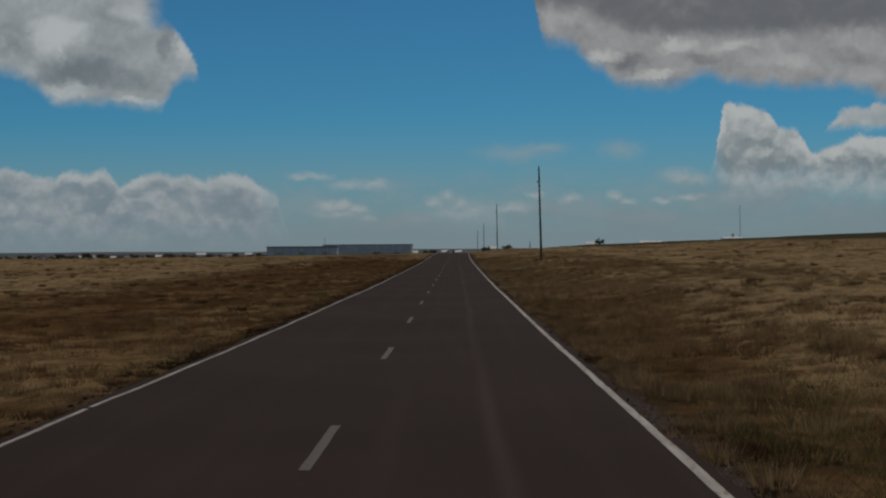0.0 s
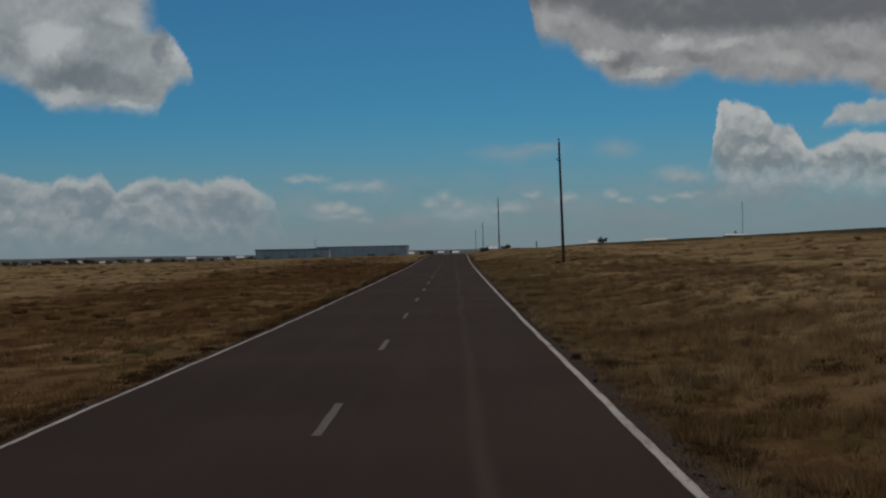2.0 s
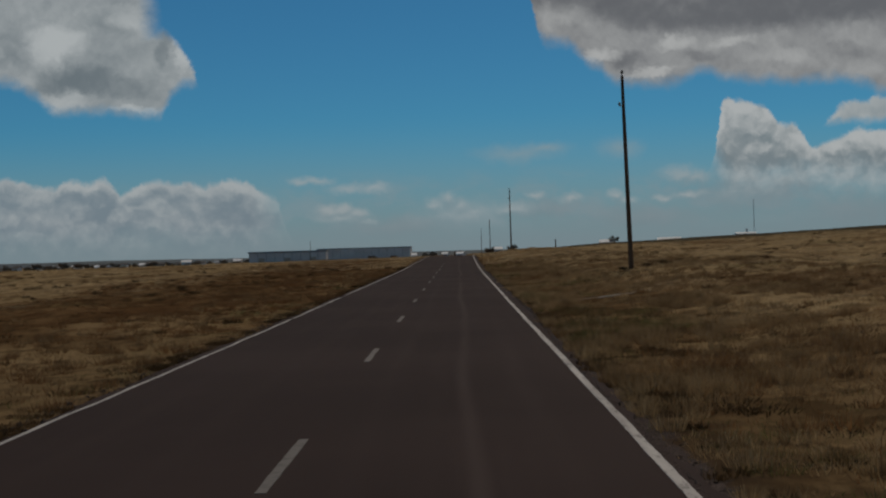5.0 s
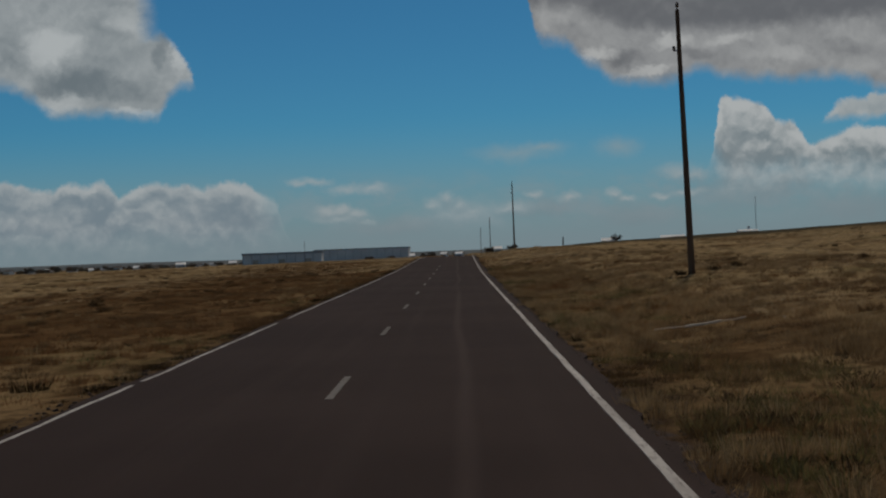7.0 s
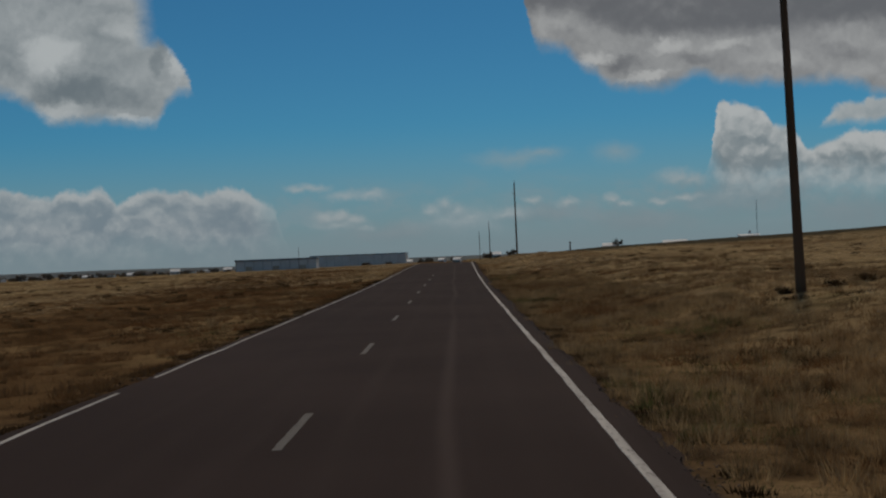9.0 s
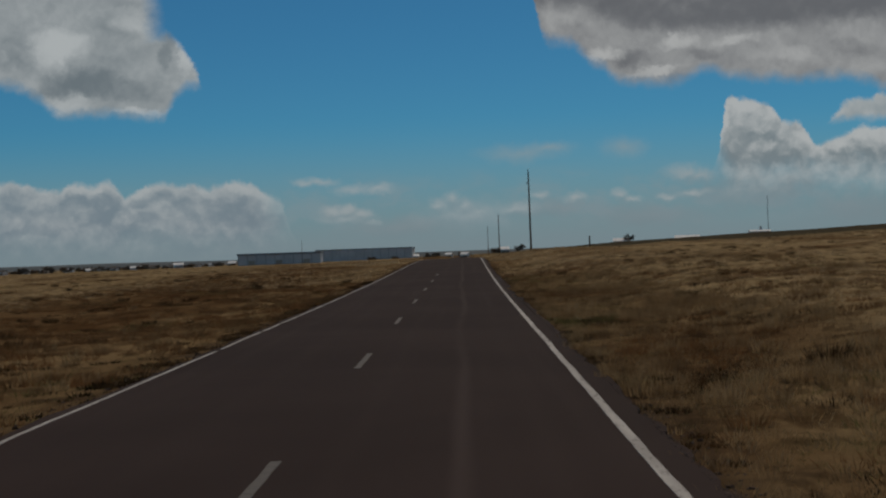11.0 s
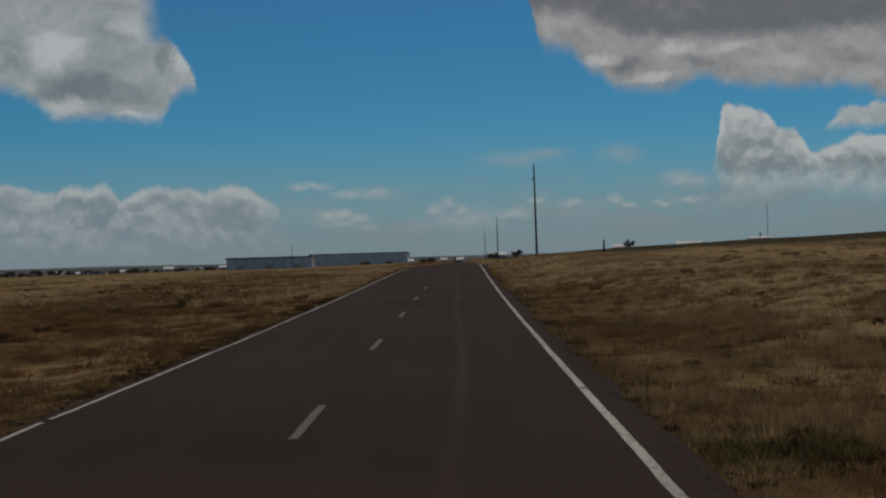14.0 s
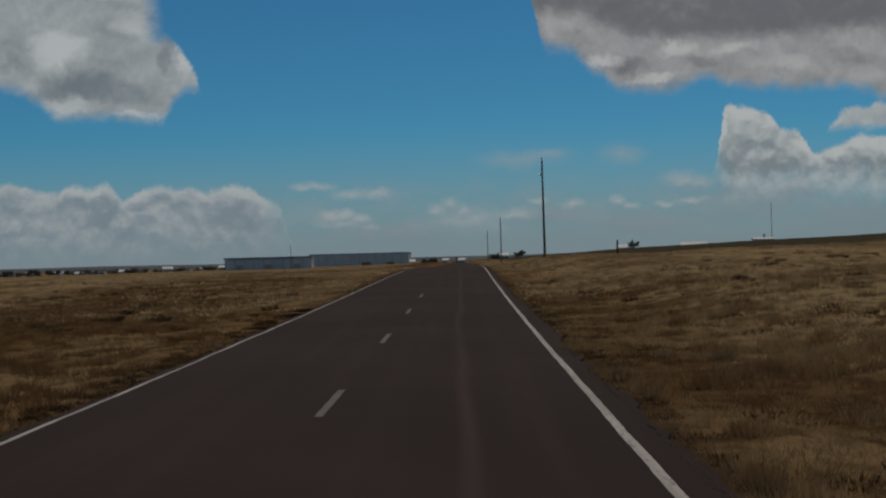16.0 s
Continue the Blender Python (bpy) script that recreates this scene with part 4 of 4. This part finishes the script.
# ---- grass, weeds and brush ----
def tufts(name, mat, xs, ys, blades, radius, height, width, lean, seed, label):
    """Clumps of single blades at the given places, all one mesh."""
    r = np.random.RandomState(seed)
    free = (xs < -3.3) | (xs > shoulder(ys) + 0.02 + 0.14 * lumps(xs + 4, ys, 0.9))
    if mat is not SAGE:  # only SAGE tufts stand on the further ridge
        free &= ~((xs > 14) & (ys + 1.7 * np.maximum(xs - 28, 0) + 22 * lumps(xs, ys, 30.0) > 276))
    xs, ys = xs[free], ys[free]
    m = len(xs)
    size = r.uniform(0.55, 1.3, m)
    cx, cy, s = np.repeat(xs, blades), np.repeat(ys, blades), np.repeat(size, blades)
    total = m * blades
    a, q = r.uniform(0, 2 * np.pi, total), np.sqrt(r.rand(total)) * radius * s
    bx, by = cx + q * np.cos(a), cy + q * np.sin(a)
    bz = ground_height(bx, by) - 0.02
    tall = height * s * r.uniform(0.45, 1.1, total)
    out = r.uniform(0, lean, total) * tall
    face = r.uniform(0, np.pi, total)
    wx, wy = np.cos(face) * width * s / 2, np.sin(face) * width * s / 2
    verts = np.empty((total, 3, 3))
    verts[:, 0] = np.stack([bx - wx, by - wy, bz], 1)
    verts[:, 1] = np.stack([bx + wx, by + wy, bz], 1)
    verts[:, 2] = np.stack([bx + out * np.cos(a) + wx * 0.2, by + out * np.sin(a), bz + tall], 1)
    data = bpy.data.meshes.new(name)
    data.vertices.add(3 * total)
    data.vertices.foreach_set("co", verts.ravel())
    data.loops.add(3 * total)
    data.loops.foreach_set("vertex_index", np.arange(3 * total, dtype=np.int32))
    data.polygons.add(total)
    data.polygons.foreach_set("loop_start", np.arange(0, 3 * total, 3, dtype=np.int32))
    data.update(calc_edges=True)
    data.materials.append(mat)
    tagged(new(name, data), label, "grass", kind="stuff")


def scatter(count, x0, x1, y0, y1, seed, size=6.0, least=-0.3):
    """Places in a rectangle of the plan, denser in patches."""
    r = np.random.RandomState(seed)
    x, y = r.uniform(x0, x1, count), r.uniform(y0, y1, count)
    keep = (lumps(x + seed, y, size) + 0.5 * lumps(x, y + seed, size / 3) + 0.3 * r.randn(count)) > least
    return x[keep], y[keep]


def both(*pairs):
    return np.concatenate([p[0] for p in pairs]), np.concatenate([p[1] for p in pairs])


DRY = "pale dry bunch grass growing in tufts on the prairie"
tufts("dry_grass", STRAW, *both(scatter(14000, 3.62, 9, 4, 200, 1, 2.4, -0.3), scatter(2600, -9, -3.5, 4, 200, 2, 2.4, 0.0), scatter(1300, -20, -8, 4, 220, 32, 3, 0.3)), 26, 0.18, 0.11, 0.011, 1.15, 1, DRY)
tufts("dry_grass", PALE_STRAW, *scatter(13000, 8.5, 16, 4, 220, 31, 2.6, -0.1), 28, 0.24, 0.12, 0.012, 1.3, 7, DRY)
tufts("dry_grass", PALE_STRAW, *both(scatter(22000, 13, 40, 10, 330, 3, 3.5, -0.1), scatter(22000, -45, -18, 10, 330, 4, 3.5, -0.1)), 18, 0.30, 0.14, 0.022, 2.2, 2, DRY)
tufts("dry_grass", PALE_STRAW, *both(scatter(14000, 38, 130, 60, 345, 5, 8, -0.2), scatter(14000, -150, -42, 60, 480, 6, 8, -0.2), scatter(3000, 4.6, 15, 200, 330, 7), scatter(3000, -18, -3.9, 200, 330, 8)), 12, 0.5, 0.18, 0.045, 2.4, 3, DRY)
tufts("russet_weeds", RUSSET, *both(scatter(6000, 4.3, 13, 4, 200, 9, 2.6, 0.1), scatter(4000, -9, -3.7, 4, 200, 10, 2.6, 0.15), scatter(13000, -22, -7, 4, 240, 33, 3.2, 0.0), scatter(5000, 13, 60, 20, 330, 11, 5, 0.35), scatter(5000, -70, -20, 20, 330, 12, 5, 0.35)), 24, 0.26, 0.12, 0.013, 1.3, 4, "low russet-brown weeds between the grass tufts")
# dead weeds; the denser near set is added as shaded hollows between tussocks
tufts("dark_weeds", SAGE, *both(scatter(4200, 4.0, 20, 4, 220, 41, 2.2, 0.3), scatter(1800, 4.0, 9, 4, 190, 46, 1.4, 0.4), scatter(2800, -24, -4.2, 4, 220, 42, 3, 0.35), scatter(1600, 20, 80, 30, 330, 43, 5, 0.3), scatter(2000, -90, -22, 30, 330, 44, 5, 0.3)), 64, 0.27, 0.10, 0.020, 1.6, 6, "low dark clumps of dead weeds on the prairie")
tufts("green_weeds", GREEN, *both(scatter(900, 4.2, 7.0, 4, 200, 13, 7, 0.3), scatter(500, -6, -3.8, 4, 200, 14, 7, 0.35), scatter(300, 4.8, 6.8, 9, 19, 15, 5, -0.4), scatter(260, 4.9, 7.2, 103, 112, 16, 5, -0.4), scatter(500, 7, 22, 60, 200, 17, 6, 0.4)), 36, 0.22, 0.15, 0.010, 1.4, 5, "low green weeds along the gravel verge")


tufts("grass_tussocks", STRAW, *both(scatter(8200, 3.75, 9, 6, 190, 51, 1.6, 0.2), scatter(5200, 9, 20, 14, 210, 52, 2.0, 0.25), scatter(900, -9, -3.65, 6, 190, 53, 1.6, 0.3), scatter(600, -22, -9, 14, 210, 54, 2.0, 0.3)), 76, 0.15, 0.23, 0.010, 0.7, 51, "upright tussocks of straw-coloured bunch grass")
tufts("russet_weeds", RUSSET, *both(scatter(5200, -24, -8, 14, 230, 57, 2.2, 0.15), scatter(3200, 4.3, 18, 8, 210, 58, 2.2, 0.35), scatter(3400, -9, -3.7, 8, 200, 59, 1.8, 0.1)), 60, 0.18, 0.18, 0.012, 0.9, 53, "russet tussocks of dry weeds in the swales")
tufts("verge_stubble", GREEN, *both(scatter(9000, 3.66, 6.2, 4, 180, 71, 1.2, -0.2), scatter(4500, -5.5, -3.5, 4, 180, 72, 1.2, -0.1)), 18, 0.12, 0.06, 0.008, 1.3, 71, "short dry grass stubble on the verge")
tufts("verge_weeds", SAGE, *both(scatter(5200, -4.15, -3.42, 4, 200, 55, 0.8, 0.22), scatter(3000, 3.66, 4.25, 4, 200, 56, 0.9, 0.45)), 40, 0.12, 0.085, 0.022, 0.9, 52, "dark dead weeds crowding the broken asphalt edge")


tufts("dead_brush", SAGE, *both(scatter(420, -75, -9, 18, 260, 81, 9, 0.1), scatter(220, 9, 60, 24, 260, 82, 9, 0.1)), 190, 0.55, 0.17, 0.024, 0.9, 81, "low dark mats of dead brush on the prairie")
tufts("dead_brush", SAGE, *both(scatter(1100, -60, -5, 12, 240, 83, 6, 0.15), scatter(620, 5.5, 50, 12, 240, 84, 6, 0.2)), 120, 0.24, 0.21, 0.018, 0.8, 83, "small dark tufts of dead brush on the prairie")


def patch(spots, count, seed):
    """Places crowded round a few middles: (x, y, half width, half length)."""
    r = np.random.RandomState(seed)
    found = [(x + r.randn(count) * w, y + r.randn(count) * l) for x, y, w, l in spots]
    return both(*found)


tufts("green_weeds", GREEN, *patch(((4.45, 13.6, 0.2, 0.7), (4.6, 16.8, 0.3, 1.2), (4.55, 38.0, 0.25, 1.6), (4.5, 31.8, 0.2, 1.0), (4.9, 49.0, 0.3, 1.0),
                                    (4.5, 103.0, 0.25, 1.0), (4.4, 105.7, 0.2, 0.7), (4.95, 112.9, 0.3, 0.8), (4.35, 124.2, 0.2, 1.5), (4.9, 122.8, 0.4, 1.0),
                                    (7.3, 136.6, 0.5, 1.5), (4.45, 156.2, 0.2, 0.6), (5.1, 156.4, 0.2, 0.4), (-8.5, 165.0, 0.9, 1.6), (-5.2, 62.0, 0.4, 1.5)), 17, 61),
      44, 0.13, 0.19, 0.014, 1.0, 61, "fresh green weeds in small patches on the verge")
tufts("dark_weeds", SAGE, *patch(((4.35, 13.4, 0.25, 0.5), (4.2, 47.9, 0.12, 0.9), (4.2, 92.0, 0.12, 0.8), (5.1, 97.9, 0.35, 0.8), (4.6, 105.4, 0.3, 0.4),
                                  (4.9, 112.6, 0.35, 0.6), (4.9, 142.2, 0.3, 0.8), (5.1, 156.9, 0.25, 0.4), (-8.0, 164.2, 0.9, 1.2)), 18, 62),
      60, 0.15, 0.12, 0.018, 1.2, 62, "low dark weeds in small patches on the verge")
tufts("russet_weeds", RUSSET, *patch(((5.7, 146.5, 0.5, 1.8), (6.2, 12.8, 0.4, 0.6), (6.0, 60.0, 0.6, 2.0), (5.6, 94.0, 0.5, 1.5), (6.4, 128.0, 0.7, 2.0)), 40, 63),
      40, 0.18, 0.20, 0.016, 1.4, 63, "russet seed-headed weeds in patches on the verge")


def brush(seed, size):
    """A low dark bush: stems and many small leaf faces."""
    r = random.Random(seed)
    ob = empty("bush", Matrix(), "low dark sagebrush bush on the dry prairie", "bush", "prairie bushes")
    bm = bmesh.new()
    tips = []
    for _ in range(9):
        a = r.uniform(0, 6.28)
        tip = Vector((math.cos(a) * r.uniform(0.2, 0.9), math.sin(a) * r.uniform(0.2, 0.9), r.uniform(0.25, 0.6))) * size
        bar(bm, (0, 0, -0.05), tip, 0.012 * size)
        tips.append(tip)
    part("stems", bm, BARK, ob)
    verts, faces = [], []
    for tip in tips:
        for _ in range(60):
            c = tip * r.uniform(0.15, 1.05) + Vector((r.gauss(0, 0.16), r.gauss(0, 0.16), r.gauss(0, 0.10))) * size
            s = r.uniform(0.04, 0.10) * size
            o = len(verts)
            turn = Euler((r.uniform(0, 6), r.uniform(0, 6), r.uniform(0, 6))).to_matrix()
            verts += [c + turn @ Vector(q) * s for q in ((-1, -0.4, 0), (1, -0.3, 0), (0.2, 1.0, 0))]
            faces.append((o, o + 1, o + 2))
    leaves = new("leaves", mesh("leaves", verts, faces, SAGE))
    leaves.parent = ob
    return ob


kinds = [brush(40 + k, 0.5) for k in range(3)]
spots = [(50.0, 191.0, 1.3), (10.0, 140.7, 0.6), (11.3, 140.8, 0.7), (12.2, 141.0, 0.6), (9.6, 140.9, 0.5), (17.0, 147.0, 0.7), (19.0, 147.4, 0.8)]
for _ in range(120):
    right_side = rng.random() < 0.45
    x = rng.uniform(9, 75) if right_side else rng.uniform(-95, -7)
    spots.append((x, rng.uniform(25, 330), rng.uniform(0.35, 0.8)))
for k, (x, y, s) in enumerate(spots):
    m = pose(x, y, on_ground(x, y), 0, 0, rng.uniform(0, 360)) @ Matrix.Diagonal((s * rng.uniform(0.9, 1.3), s, s * rng.uniform(0.7, 1.0), 1))
    if k < 3:
        kinds[k].matrix_world = m
    else:
        copy_thing(kinds[k % 3], m)


# ---- stones along the verge ----
def pebbles(name, count, x0, x1, y0, y1, small, large, mat, seed, label):
    r = np.random.RandomState(seed)
    corners = np.array([(-1, -1, 0), (1, -1, 0), (1, 1, 0), (-1, 1, 0), (-0.6, -0.5, 1), (0.6, -0.6, 0.9), (0.5, 0.6, 1), (-0.6, 0.5, 0.8)])
    quads = np.array([(0, 1, 5, 4), (1, 2, 6, 5), (2, 3, 7, 6), (3, 0, 4, 7), (4, 5, 6, 7)])
    verts, faces = [], []
    for k in range(count):
        x, y = r.uniform(x0, x1), r.uniform(y0, y1)
        x += float(shoulder(y)) - 3.56 if 3.4 < x < 4.2 else 0.0
        s, a = r.uniform(small, large), r.uniform(0, 6.28)
        z = (float(road_height(y)) if -3.3 < x < float(shoulder(y)) - 0.03 else on_ground(x, y)) - 0.3 * s
        c = corners * (1 + 0.25 * r.uniform(-1, 1, corners.shape)) * (s, s * 0.75, s * 0.8)
        verts.append(np.stack([x + c[:, 0] * np.cos(a) - c[:, 1] * np.sin(a), y + c[:, 0] * np.sin(a) + c[:, 1] * np.cos(a), z + c[:, 2]], 1))
        faces.append(quads + 8 * k)
    tagged(new(name, mesh(name, np.concatenate(verts), np.concatenate(faces).tolist(), mat)), label, "gravel", kind="stuff")


pebbles("verge_gravel", 4500, 3.52, 3.90, 8, 180, 0.006, 0.020, STONE, 21, "loose dark gravel along the road's edge")
pebbles("verge_gravel", 5000, 3.47, 3.62, 60, 180, 0.005, 0.015, STONE, 27, "loose dark gravel along the road's edge")
pebbles("verge_gravel", 1500, -3.95, -3.55, 8, 180, 0.008, 0.028, STONE, 22, "loose dark gravel along the road's edge")
pebbles("asphalt_clods", 900, -3.85, -3.42, 6, 190, 0.02, 0.06, CLOD, 24, "dark broken clods along the crumbling asphalt edge")
pebbles("asphalt_clods", 300, 3.58, 3.85, 6, 190, 0.015, 0.04, CLOD, 25, "dark broken clods along the crumbling asphalt edge")
pebbles("pale_stones", 60, 5.0, 16.0, 10, 180, 0.025, 0.05, PALE_STONE, 23, "scattered pale stones among the dry grass")
